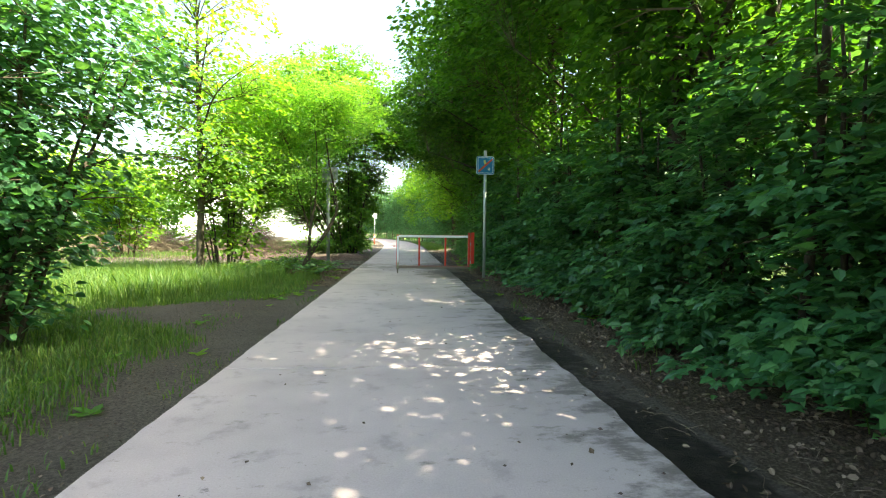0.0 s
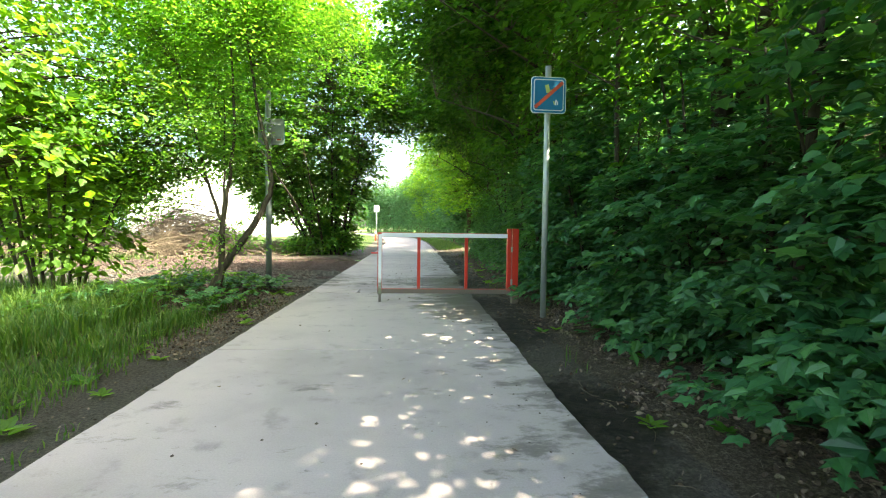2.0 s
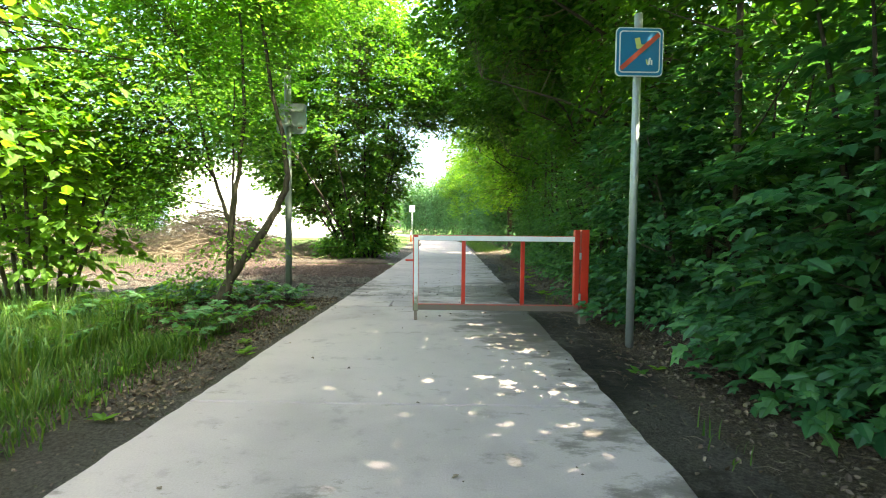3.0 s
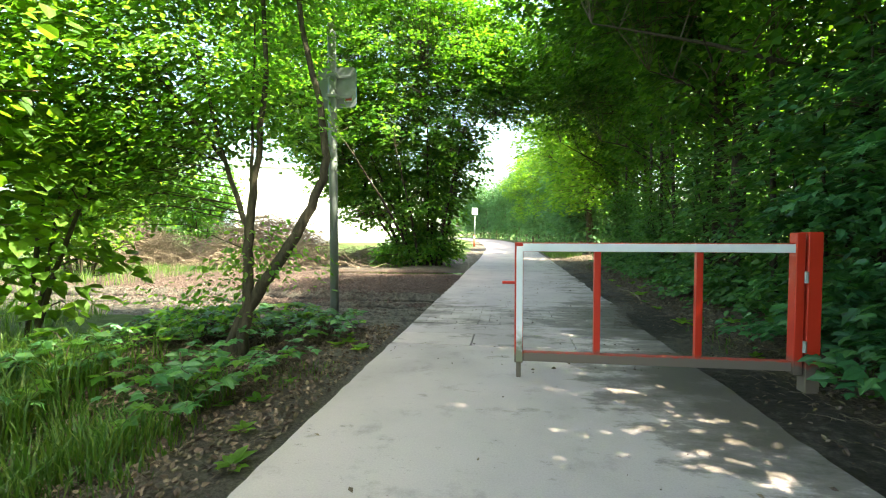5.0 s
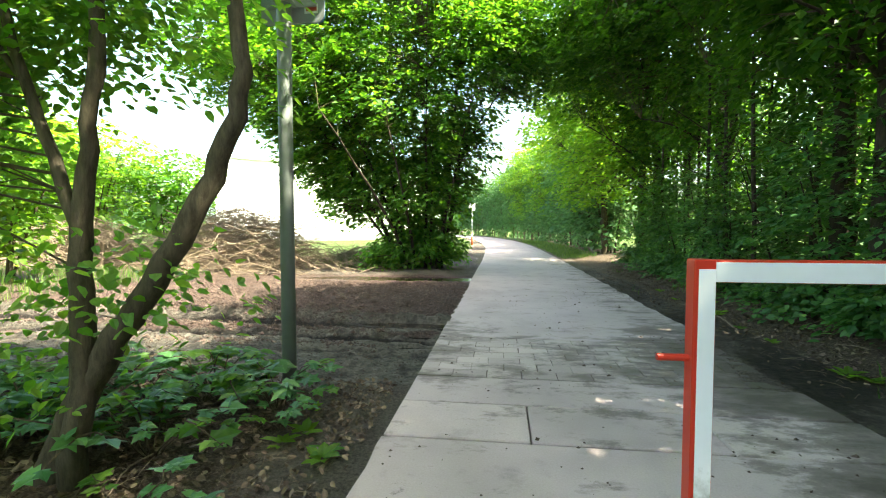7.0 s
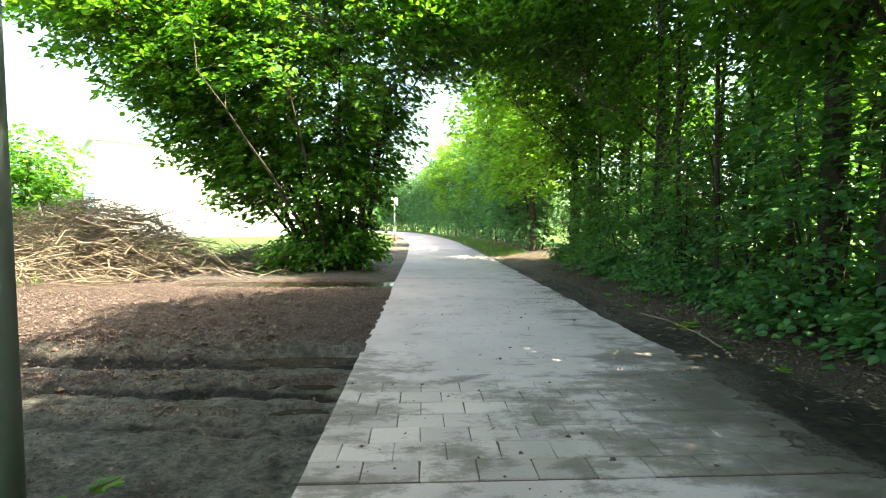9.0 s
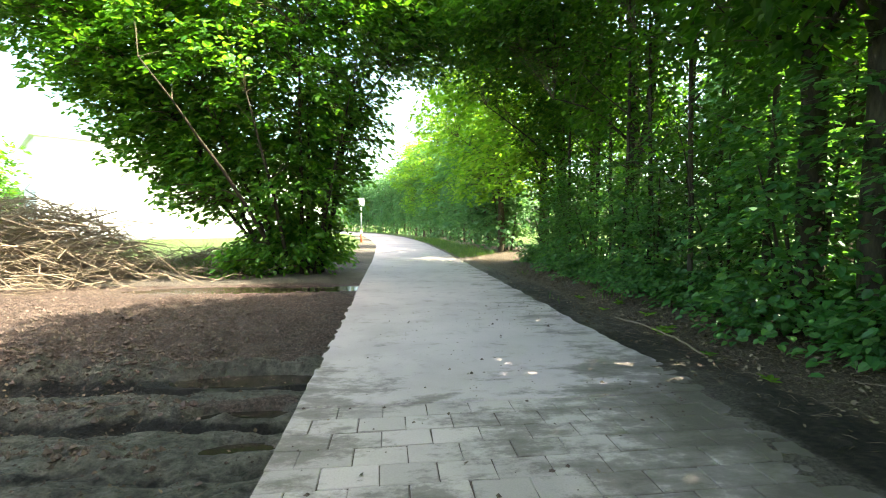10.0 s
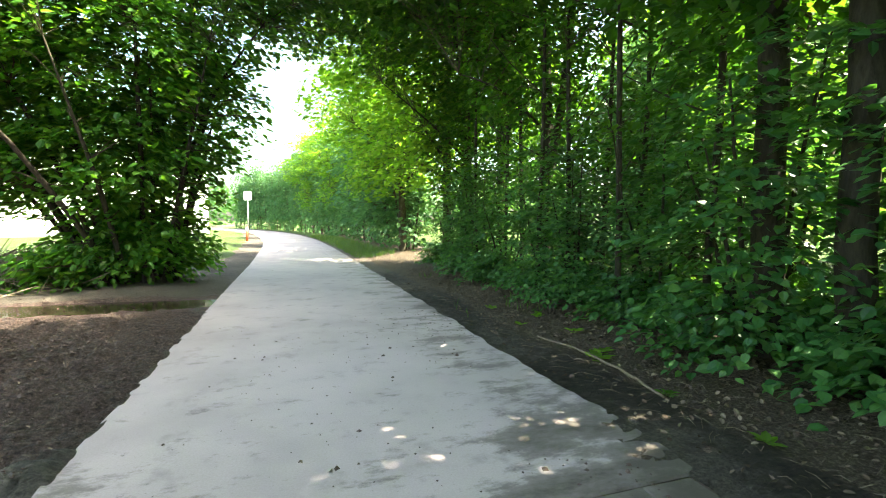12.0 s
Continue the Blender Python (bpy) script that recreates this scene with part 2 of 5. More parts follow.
RED = gate_paint("gate_red_paint", (0.52, 0.030, 0.012))
RED_WORN = gate_paint("gate_red_worn", (0.52, 0.030, 0.012), (0.17, 0.135, 0.105), 0.245, 0.20)
WHITE = gate_paint("gate_white_paint", (0.78, 0.80, 0.80), (0.22, 0.22, 0.14), 0.55, 0.15)
STEEL = plain("galvanised_steel", (0.42, 0.44, 0.42), 0.5, 0.55, 0.45, 5, (0.16, 0.19, 0.15))
POLE_DULL = plain("dull_green_grey_pole", (0.24, 0.27, 0.25), 0.6, 0.2, 0.45, 4, (0.12, 0.15, 0.11))
PLATE_BACK = plain("sign_back_aluminium", (0.33, 0.36, 0.36), 0.5, 0.4, 0.3, 4)
SIGN_BLUE = plain("sign_blue", (0.010, 0.17, 0.33), 0.45, 0, 0.15)
SIGN_WHITE = plain("sign_white", (0.75, 0.76, 0.75), 0.45, 0, 0.1)
SIGN_RED = plain("sign_red", (0.58, 0.09, 0.05), 0.45, 0, 0.1)
SIGN_YELLOW = plain("sign_faded_yellow", (0.52, 0.56, 0.18), 0.5, 0, 0.1)
PLASTER = plain("white_plaster", (0.82, 0.82, 0.80), 0.85, 0, 0.15, 0.6)
ROOFING = plain("grey_roof_sheet", (0.30, 0.30, 0.31), 0.7, 0, 0.2, 0.8)
WINDOW_GLASS = plain("dark_window_glass", (0.03, 0.04, 0.045), 0.08, 0, 0.0, 1, (0.03, 0.03, 0.03), 0.6)
POST_RED = plain("far_post_red", (0.60, 0.13, 0.05), 0.5)


def water_material():
    m, nt, b = material("muddy_puddle_water", 0.12, 0, 0.3)
    nt.links.new(ramp(nt, noise_tex(nt, 2.5, 3), [(0.3, (0.018, 0.014, 0.009)), (0.7, (0.034, 0.026, 0.017))]), b.inputs["Base Color"])
    bump(nt, b, noise_tex(nt, 9, 2), 0.03, 0.01)
    return m


WATER = water_material()
CLOD = plain("mud_clod", (0.095, 0.064, 0.052), 0.8, 0, 0.6, 9, (0.040, 0.029, 0.024))


# ---- mesh helpers ----
def mesh_of(name, verts, polys, mats, smooth=False, uv=None):
    """A mesh from arrays: polys is a list of index arrays, each of one polygon size."""
    me = bpy.data.meshes.new(name)
    verts = np.asarray(verts, dtype=np.float32).reshape(-1, 3)
    polys = [np.asarray(p, dtype=np.int32) for p in polys if len(p)]
    loops = np.concatenate([p.ravel() for p in polys])
    sizes = np.concatenate([np.full(len(p), p.shape[1], dtype=np.int32) for p in polys])
    me.vertices.add(len(verts))
    me.vertices.foreach_set("co", verts.ravel())
    me.loops.add(len(loops))
    me.loops.foreach_set("vertex_index", loops)
    me.polygons.add(len(sizes))
    me.polygons.foreach_set("loop_start", np.concatenate([[0], np.cumsum(sizes)[:-1]]).astype(np.int32))
    me.polygons.foreach_set("loop_total", sizes)
    me.polygons.foreach_set("use_smooth", np.full(len(sizes), smooth, dtype=bool))
    me.update(calc_edges=True)
    for m in mats if isinstance(mats, (list, tuple)) else [mats]:
        me.materials.append(m)
    return me


def part_mesh(name, me, parent=None, label="", kind=""):
    ob = new(name, me)
    ob.parent = parent
    return tagged(ob, label, kind=kind)


def part(name, bm, mat, parent=None, label=""):
    me = bpy.data.meshes.new(name)
    bm.to_mesh(me)
    bm.free()
    me.materials.append(mat)
    ob = new(name, me)
    ob.parent = parent
    return tagged(ob, label)


def thing(name, label, category, at=(0, 0, 0), rz=0, group="", kind=""):
    ob = new(name)
    ob.matrix_basis = pose(*at, 0, 0, rz)
    return tagged(ob, label, category, group, kind)


def box(lo, hi, bevel=0.004, seg=1):
    bm = bmesh.new()
    bmesh.ops.create_cube(bm, size=1.0)
    s = [b - a for a, b in zip(lo, hi)]
    for v in bm.verts:
        v.co = Vector([a + (c + 0.5) * d for a, c, d in zip(lo, v.co, s)])
    if bevel:
        bmesh.ops.bevel(bm, geom=list(bm.edges), offset=bevel, segments=seg, affect="EDGES", profile=0.5)
    return bm


def tubes(paths, sides=6):
    """Arrays for round tapered limbs: each path is a list of (x, y, z, radius)."""
    vs, quads, tris, off = [], [], [], 0
    ang = np.linspace(0, 2 * np.pi, sides, endpoint=False)
    for path in paths:
        p = np.asarray(path, dtype=float)
        xyz, r = p[:, :3], p[:, 3]
        tang = np.gradient(xyz, axis=0)
        tang /= np.linalg.norm(tang, axis=1)[:, None] + 1e-9
        ref = np.eye(3)[np.argmin(np.abs(tang).max(0))][None]
        a = np.cross(tang, ref)
        a /= np.linalg.norm(a, axis=1)[:, None] + 1e-9
        b = np.cross(tang, a)
        ring = xyz[:, None] + r[:, None, None] * (np.cos(ang)[None, :, None] * a[:, None] + np.sin(ang)[None, :, None] * b[:, None])
        n = len(p)
        vs.append(ring.reshape(-1, 3))
        i, j = np.meshgrid(np.arange(n - 1), np.arange(sides), indexing="ij")
        k = (j + 1) % sides
        quads.append((off + np.stack([i * sides + j, i * sides + k, (i + 1) * sides + k, (i + 1) * sides + j], -1)).reshape(-1, 4))
        vs.append(xyz[-1:])
        tip = off + n * sides
        last = off + (n - 1) * sides
        tris.append(np.stack([last + np.arange(sides), last + (np.arange(sides) + 1) % sides, np.full(sides, tip)], -1))
        off = tip + 1
    return np.concatenate(vs), [np.concatenate(quads), np.concatenate(tris)]


def smooth_path(points, rng, wobble=0.03, per=4):
    """Fills a path of (x, y, z, r) with bends between its points."""
    p = np.asarray(points, dtype=float)
    t = np.arange(len(p))
    tt = np.linspace(0, len(p) - 1, (len(p) - 1) * per + 1)
    q = np.stack([np.interp(tt, t, p[:, i]) for i in range(4)], -1)
    for _ in range(6):
        q[1:-1, :3] = 0.25 * q[:-2, :3] + 0.5 * q[1:-1, :3] + 0.25 * q[2:, :3]
    q[1:, :3] += rng.normal(0, wobble, (len(q) - 1, 3)) * np.array([1, 1, 0.4])
    return q


def leaves(C, N, D, S, fine=True, wide=0.72, lobed=False):
    """Arrays for leaves at C with normals N, tips towards D and lengths S."""
    N = N / np.linalg.norm(N, axis=1)[:, None]
    D = D - N * (D * N).sum(1)[:, None]
    D /= np.linalg.norm(D, axis=1)[:, None] + 1e-9
    W = np.cross(N, D)
    S = S[:, None]
    n = len(C)
    at = lambda d, w, h: C + S * (d * D + w * wide * W + h * N)
    if fine and lobed:
        half = ((-0.5, 0.0, 0.0), (-0.34, 0.40, 0.03), (-0.14, 0.27, 0.05), (0.08, 0.56, -0.02), (0.20, 0.24, 0.04), (0.58, 0.0, -0.10))
        v = np.stack([at(*p) for p in half] + [at(d, -w, h) for d, w, h in half[1:5]], 1)
        i = np.arange(n)[:, None] * 10
        return v.reshape(-1, 3), [np.concatenate([i + [0, 5, 4, 3, 2, 1], i + [0, 6, 7, 8, 9, 5]], 0)]
    if fine:
        v = np.stack([at(-0.5, 0, 0), at(-0.28, 0.42, 0.06), at(0.12, 0.40, 0.03), at(0.52, 0, -0.10), at(0.12, -0.40, 0.03), at(-0.28, -0.42, 0.06)], 1)
        i = np.arange(n)[:, None] * 6
        return v.reshape(-1, 3), [np.concatenate([i + [0, 3, 2, 1], i + [0, 5, 4, 3]], 0)]
    v = np.stack([at(-0.5, 0, 0), at(-0.05, 0.48, 0.07), at(0.52, 0, -0.06), at(-0.05, -0.48, 0.07)], 1)
    i = np.arange(n)[:, None] * 4
    return v.reshape(-1, 3), [np.concatenate([i + [0, 2, 1], i + [0, 3, 2]], 0)]


def in_blobs(rng, blobs, shell=0.42):
    """Places for sprays of leaves: blobs are (x, y, z, rx, ry, rz, how many), fuller towards their outside."""
    out = []
    for x, y, z, rx, ry, rz, n in blobs:
        d = rng.normal(size=(int(n), 3))
        d /= np.linalg.norm(d, axis=1)[:, None]
        d *= rng.random((int(n), 1)) ** shell
        d *= 1 + 0.13 * np.sin(5.1 * d[:, :1] + 3.7 * d[:, 1:2] + z) * np.cos(4.3 * d[:, 2:3] + x)
        out.append(np.array([x, y, z]) + d * np.array([rx, ry, rz]))
    return np.concatenate(out)


def sprays(rng, centres, heart, per, spread, size, droop=0.35, tilt=0.5, deep=0.22):
    """Flat layered sprays of leaves round the centres, growing away from the plant's heart."""
    n = len(centres)
    out = centres - np.asarray(heart)
    out[:, 2] *= 0.3
    out /= np.linalg.norm(out, axis=1)[:, None] + 1e-6
    k = per
    C = np.repeat(centres, k, 0)
    O = np.repeat(out, k, 0)
    a, r = rng.random(n * k) * 2 * np.pi, spread * np.sqrt(rng.random(n * k))
    off = np.stack([r * np.cos(a), r * np.sin(a), rng.normal(0, deep * spread, n * k)], -1)
    off[:, 2] -= 0.35 * (off * O).sum(1)
    N = np.stack([rng.normal(0, tilt, n * k), rng.normal(0, tilt, n * k), np.ones(n * k)], -1) + 0.30 * O
    D = 0.7 * off / spread + O * 0.6 + np.array([0, 0, -droop]) + rng.normal(0, 0.45, (n * k, 3))
    return C + off, N, D, size * rng.uniform(0.6, 1.25, n * k)


def plant(ob, rng, limbs, blobs, leaf, bark, twig_mat, per=16, spread=0.30, size=0.10, fine=True, wide=0.72, trunks=1, crown="crown", twig_r=0.008, tilt=0.5, deep=0.22, lobed=False, twigs=0.5):
    """Fills a tree or bush: trunk and limbs one by one, its twigs, and its leaves."""
    paths = [smooth_path(l, rng, 0.09 * l[0][3] + 0.003) for l in limbs]
    for i, p in enumerate(paths):
        v, f = tubes([p], 8 if i < trunks else 6)
        part_mesh("trunk" if i < trunks else "limb", mesh_of("trunk" if i < trunks else "limb", v, f, bark, True), ob)
    centres = in_blobs(rng, blobs)
    nodes = np.concatenate(paths)
    tw = []
    for c in centres[rng.random(len(centres)) < twigs]:
        d = np.linalg.norm(nodes[:, :3] - c, axis=1) + 1.2 * np.maximum(0, nodes[:, 2] - c[2])
        s = nodes[np.argmin(d)]
        mid = 0.5 * (s[:3] + c) + np.array([0, 0, 0.08 * d.min()]) + rng.normal(0, 0.05, 3)
        r = min(0.6 * s[3], twig_r * (1 + 0.8 * d.min()))
        tw.append([(*s[:3], r), (*mid, 0.75 * r), (*c, 0.35 * r)])
    v, f = tubes(tw, 3)
    part_mesh("twig_mass", mesh_of("twig_mass", v, f, twig_mat), ob, kind="stuff")
    heart = nodes[:, :3].mean(0)
    v, f = leaves(*sprays(rng, centres, heart, per, spread, size, tilt=tilt, deep=deep), fine=fine, wide=wide, lobed=lobed)
    part_mesh(crown, mesh_of(crown, v, f, leaf), ob)
    return ob


def fans(ob, rng, blobs, heart, leaf, per=46, spread=0.42, size=0.13, wide=0.95, lobed=True, droop=0.3, shell=0.16):
    """Layered boughs of leaves at the outside of a shrub, with gaps of shade between them."""
    centres = in_blobs(rng, blobs, shell)
    v, f = leaves(*sprays(rng, centres, heart, per, spread, size, droop=droop, tilt=0.30, deep=0.07), wide=wide, lobed=lobed)
    part_mesh("foliage", mesh_of("foliage", v, f, leaf), ob)


# ---- plan ----
def left_edge(y):
    return np.interp(y, [-50, 30, 38, 44, 50, 58, 66, 74, 84, 100], [-1.63, -1.63, -1.75, -2.0, -2.5, -3.3, -4.4, -6.2, -9.5, -17])


def right_edge(y):
    return np.interp(y, [-50, 30, 38, 44, 50, 58, 66, 74, 84, 100], [1.45, 1.48, 1.42, 1.27, 0.98, 0.3, -0.8, -2.3, -5.4, -12.5])


def wave(x, y, s, seed=0):
    """Cheap smooth noise about 0, within about -1 to 1, for arrays."""
    r = np.random.default_rng(seed)
    out = 0
    for _ in range(7):
        a, ph, k = r.random() * 2 * np.pi, r.random() * 6.28, s * r.uniform(0.6, 1.9)
        out = out + np.sin(k * (x * np.cos(a) + y * np.sin(a)) + ph)
    return out / 4.0


def lattice(i, j, seed):
    """A fixed random value from -1 to 1 for each whole-numbered place."""
    h = (i.astype(np.int64) * 374761393 + j.astype(np.int64) * 668265263 + seed * 974634777) & 0xFFFFFFFF
    h = ((h ^ (h >> 13)) * 1274126177) & 0xFFFFFFFF
    return ((h ^ (h >> 16)) & 0xFFFF) / 32767.5 - 1


def rough_noise(x, y, s, seed=0):
    """Uneven value noise of three octaves about 0, for arrays."""
    out, amp = 0, 0.62
    for k in range(3):
        u, v = x * s + 17.3 * k, y * s - 9.1 * k
        i, j = np.floor(u), np.floor(v)
        fu, fv = u - i, v - j
        fu, fv = fu * fu * (3 - 2 * fu), fv * fv * (3 - 2 * fv)
        a = lattice(i, j, seed) * (1 - fu) + lattice(i + 1, j, seed) * fu
        b = lattice(i, j + 1, seed) * (1 - fu) + lattice(i + 1, j + 1, seed) * fu
        out, amp, s = out + amp * (a * (1 - fv) + b * fv), amp * 0.55, s * 2.1
    return out


def step(v, a, b):
    t = np.clip((v - a) / (b - a), 0, 1)
    return t * t * (3 - 2 * t)


def in_mud(x, y):
    edge = 15.75 + 0.15 * wave(x, y, 2.0, 5) + 0.25 * step(-x, 3.5, 8.0)
    return step(-x, 1.45, 1.75) * step(y, edge - 0.15, edge + 0.2) * step(-y, -24.6, -23.9) * step(x, -22, -14)


PUDDLES = ((-2.15, 18.2, 0.62, 0.15, -0.052), (-1.95, 17.45, 0.36, 0.10, -0.050), (-1.85, 16.95, 0.22, 0.09, -0.045), (-3.6, 23.6, 2.4, 0.50, -0.036))


def rut_bend(x, y):
    return 0.10 * np.sin(0.9 * x) + 0.04 * wave(x, y, 1.5, 8) + 0.07 * rough_noise(x, y, 3.0, 33)


def ground_height(x, y):
    m = in_mud(x, y)
    z = -0.022 + 0.016 * wave(x, y, 2.1, 1) * step(np.abs(x), 1.5, 2.1) + 0.008 * wave(x, y, 14.0, 2)
    z = z + 0.16 * step(x, 1.9, 3.4) + 0.05 * step(-x, 2.1, 3.2) * (1 - m)
    clod = rough_noise(x, y, 9.0, 3)
    ridge = step(y, 18.25, 18.8) * step(-y, -23.2, -22.0)
    z = z + m * (0.028 * rough_noise(x, 3.0 * y, 2.2, 19) + 0.026 * rough_noise(x, 2.4 * y, 7.0, 23) + 0.014 * rough_noise(x, 1.6 * y, 26.0, 25))
    z = z + m * ridge * (0.045 + 0.045 * rough_noise(x, 1.6 * y, 3.0, 6) + 0.050 * clod + 0.016 * rough_noise(x, y, 26.0, 14))
    bend = rut_bend(x, y)
    for c, w, d in ((16.25, 0.06, 0.018), (16.75, 0.07, 0.03), (17.35, 0.08, 0.095), (18.15, 0.15, 0.14), (19.3, 0.10, 0.05), (20.4, 0.09, 0.045), (23.6, 0.55, 0.035)):
        z = z - m * d * np.exp(-((y - c - bend) / w) ** 2) + m * 0.6 * d * (1 + 0.5 * clod) * np.exp(-((y - c - bend - 1.9 * w) / (0.9 * w)) ** 2)
    for c, w, d in ((18.60, 0.14, 0.055), (17.60, 0.08, 0.03)):
        z = z + m * step(-x, 2.3, 3.2) * d * (1 + 0.7 * clod) * np.exp(-((y - c - bend) / w) ** 2)
    for cx, cy, rx, ry, level in PUDDLES:
        q = ((x - cx) / rx) ** 2 + ((y - cy) / ry) ** 2
        z = np.where(q < 2.2, np.maximum(z, level + 0.006), z)
        z = z + (level - 0.02 + 0.006 * wave(x, y, 9.0, 17) - z) * step(-q, -1.25, -0.75)
    # wet earth washed over the paving beside the hedge
    tongue = step(y, 15.4, 16.2) * step(-y, -19.0, -18.0)
    reach = 1.34 - 0.30 * np.exp(-((y - 16.4) / 0.6) ** 2) + 0.10 * wave(x, y, 4.0, 9) + 0.12 * wave(x, y, 13.0, 10) + 0.16 * wave(x, y, 37.0, 12)
    spill = tongue * step(x, reach - 0.05, reach + 0.35)
    under = (x > left_edge(y) + 0.03) & (x < right_edge(y) - 0.03)
    return np.where(under & (spill < 0.02), -0.07, np.maximum(z, np.where(spill > 0, -0.012 + 0.02 * spill + 0.004 * clod, -1)))


def axis(*runs):
    out = []
    for a, b, s in runs:
        out.extend(np.arange(a, b - 1e-6, s))
    return np.array(out + [runs[-1][1]])


def build_ground():
    xs = np.concatenate([[-2500, -1200, -600, -300, -150, -90], axis((-60, -12, 3), (-12, -9, 0.3), (-9, -6, 0.09), (-6, 3.4, 0.05), (3.4, 4, 0.2), (4, 8, 0.4), (8, 60, 4)), [90, 150, 300, 600, 1200, 2500]])
    ys = np.concatenate([[-2500, -1200, -500, -200, -90, -50], axis((-30, -3, 3), (-3, 15.4, 0.15), (15.4, 22.6, 0.036), (22.6, 25.0, 0.08), (25, 50, 0.4), (50, 100, 2)), [130, 180, 300, 600, 1200, 2500]])
    X, Y = np.meshgrid(xs, ys)
    x, y = X.ravel(), Y.ravel()
    z = ground_height(x, y)
    nx, ny = len(xs), len(ys)
    j, i = np.meshgrid(np.arange(ny - 1), np.arange(nx - 1), indexing="ij")
    q = np.stack([j * nx + i, j * nx + i + 1, (j + 1) * nx + i + 1, (j + 1) * nx + i], -1).reshape(-1, 4)
    me = mesh_of("ground", np.stack([x, y, z], -1), [q], GROUND, True)
    mud = in_mud(x, y)
    brown = step(x, 1.2, 1.5) * step(-x, -2.45 + 0.4 * step(-y, -11, -7), -1.85 + 0.1 * step(-y, -11, -7)) * step(y, -6, -2) * step(-y, -30, -25)
    bank = brown * (0.62 + 0.25 * wave(x, y, 2.4, 43))
    verge = left_edge(y) - 0.45 - 0.25 * (1 + wave(x, y, 1.6, 11)) - 0.15 * np.exp(-((y - 3.5) / 2.0) ** 2) - 2.4 * np.exp(-((y - 7.0) / 1.0) ** 2)
    turf = step(-(x - verge), 0.0, 0.5) * (1 - mud) * (1 - 0.75 * step(y, 12.6, 13.8) * step(-y, -16.3, -15.6) * step(x, -5.5, -4.0))
    turf = turf * (1 - step(-x, 2.0, 2.5) * step(x, -6, -4.5) * step(y, 24.5, 25) * step(-y, -30, -28))
    turf = turf * (1 - step(y, 22.5, 23.5) * step(-y, -26.4, -25.6) * step(x, -13, -10) * step(-x, 1.6, 1.9))
    turf = np.maximum(turf, step(x, 4.4, 6.0))
    turf = np.maximum(turf, step(x - right_edge(y), 0.3, 0.9) * step(y, 31.5, 33) * (1 - step(x, 2.6, 3.4)))
    turf = turf * (1 - step(y, 27.5, 28.4) * step(-y, -32.0, -31.2) * step(x, 1.4, 1.6) * step(-x, -9, -6))
    litter = np.maximum(step(x - 1.75, 0, 0.4) * step(-x, -6, -4), step(-x, 2.0, 2.6) * step(y, 11.5, 13.5) * step(-y, -16.3, -15.6) * step(x, -5.0, -4.0))
    churned = mud * np.maximum(step(y, 18.1, 18.9), 0.75 * np.exp(-((y - 17.6) / 0.12) ** 2))
    along = y - rut_bend(x, y)
    soaked = mud * np.clip(sum(d * np.exp(-((along - c) / w) ** 2) for c, w, d in ((18.18, 0.15, 1.0), (17.36, 0.08, 0.95), (16.78, 0.05, 0.55), (19.3, 0.08, 0.5))), 0, 1)
    for key, values in (("turf", turf), ("mud", mud), ("litter", litter), ("churned", churned), ("bank", bank), ("soaked", soaked)):
        a = me.attributes.new(key, "FLOAT", "POINT")
        a.data.foreach_set("value", values.astype(np.float32))
    tagged(new("ground", me), "earth verge of trampled soil, turf, mud ruts and leaf litter", "ground", kind="structure")


build_ground()


# ---- the paved way ----
def slab_mesh(y0, y1, rng):
    ys = np.linspace(y0 + 0.008, y1 - 0.008, max(3, int((y1 - y0) / 0.12)))
    wob = rng.normal(0, 0.005, (2, len(ys)))
    lo, hi = left_edge(ys) + wob[0] + 0.012 * rough_noise(ys, 0 * ys, 0.9, 71), right_edge(ys) + wob[1] + 0.055 * rough_noise(ys, 0 * ys, 1.9, 72)
    rows = []
    for inset, z in ((0.0, -0.14), (0.0, -0.010), (0.010, 0.0)):
        e = np.zeros(len(ys))
        e[0], e[-1] = inset, -inset
        rows.append((np.stack([lo + inset, ys + e, np.full(len(ys), z)], -1), np.stack([hi - inset, ys + e, np.full(len(ys), z)], -1)))
    n = len(ys)
    loop = [np.concatenate([a, b[::-1]]) for a, b in rows]
    m = 2 * n
    v = np.concatenate(loop)
    q = []
    for k in (0, 1):
        i = np.arange(m)
        q.append(np.stack([k * m + i, k * m + (i + 1) % m, (k + 1) * m + (i + 1) % m, (k + 1) * m + i], -1)[:, ::-1])
    i = np.arange(n - 1)
    q.append(np.stack([2 * m + i, 2 * m + m - 1 - i, 2 * m + m - 2 - i, 2 * m + i + 1], -1))
    return mesh_of("slab", v, [np.concatenate(q)], CONCRETE)


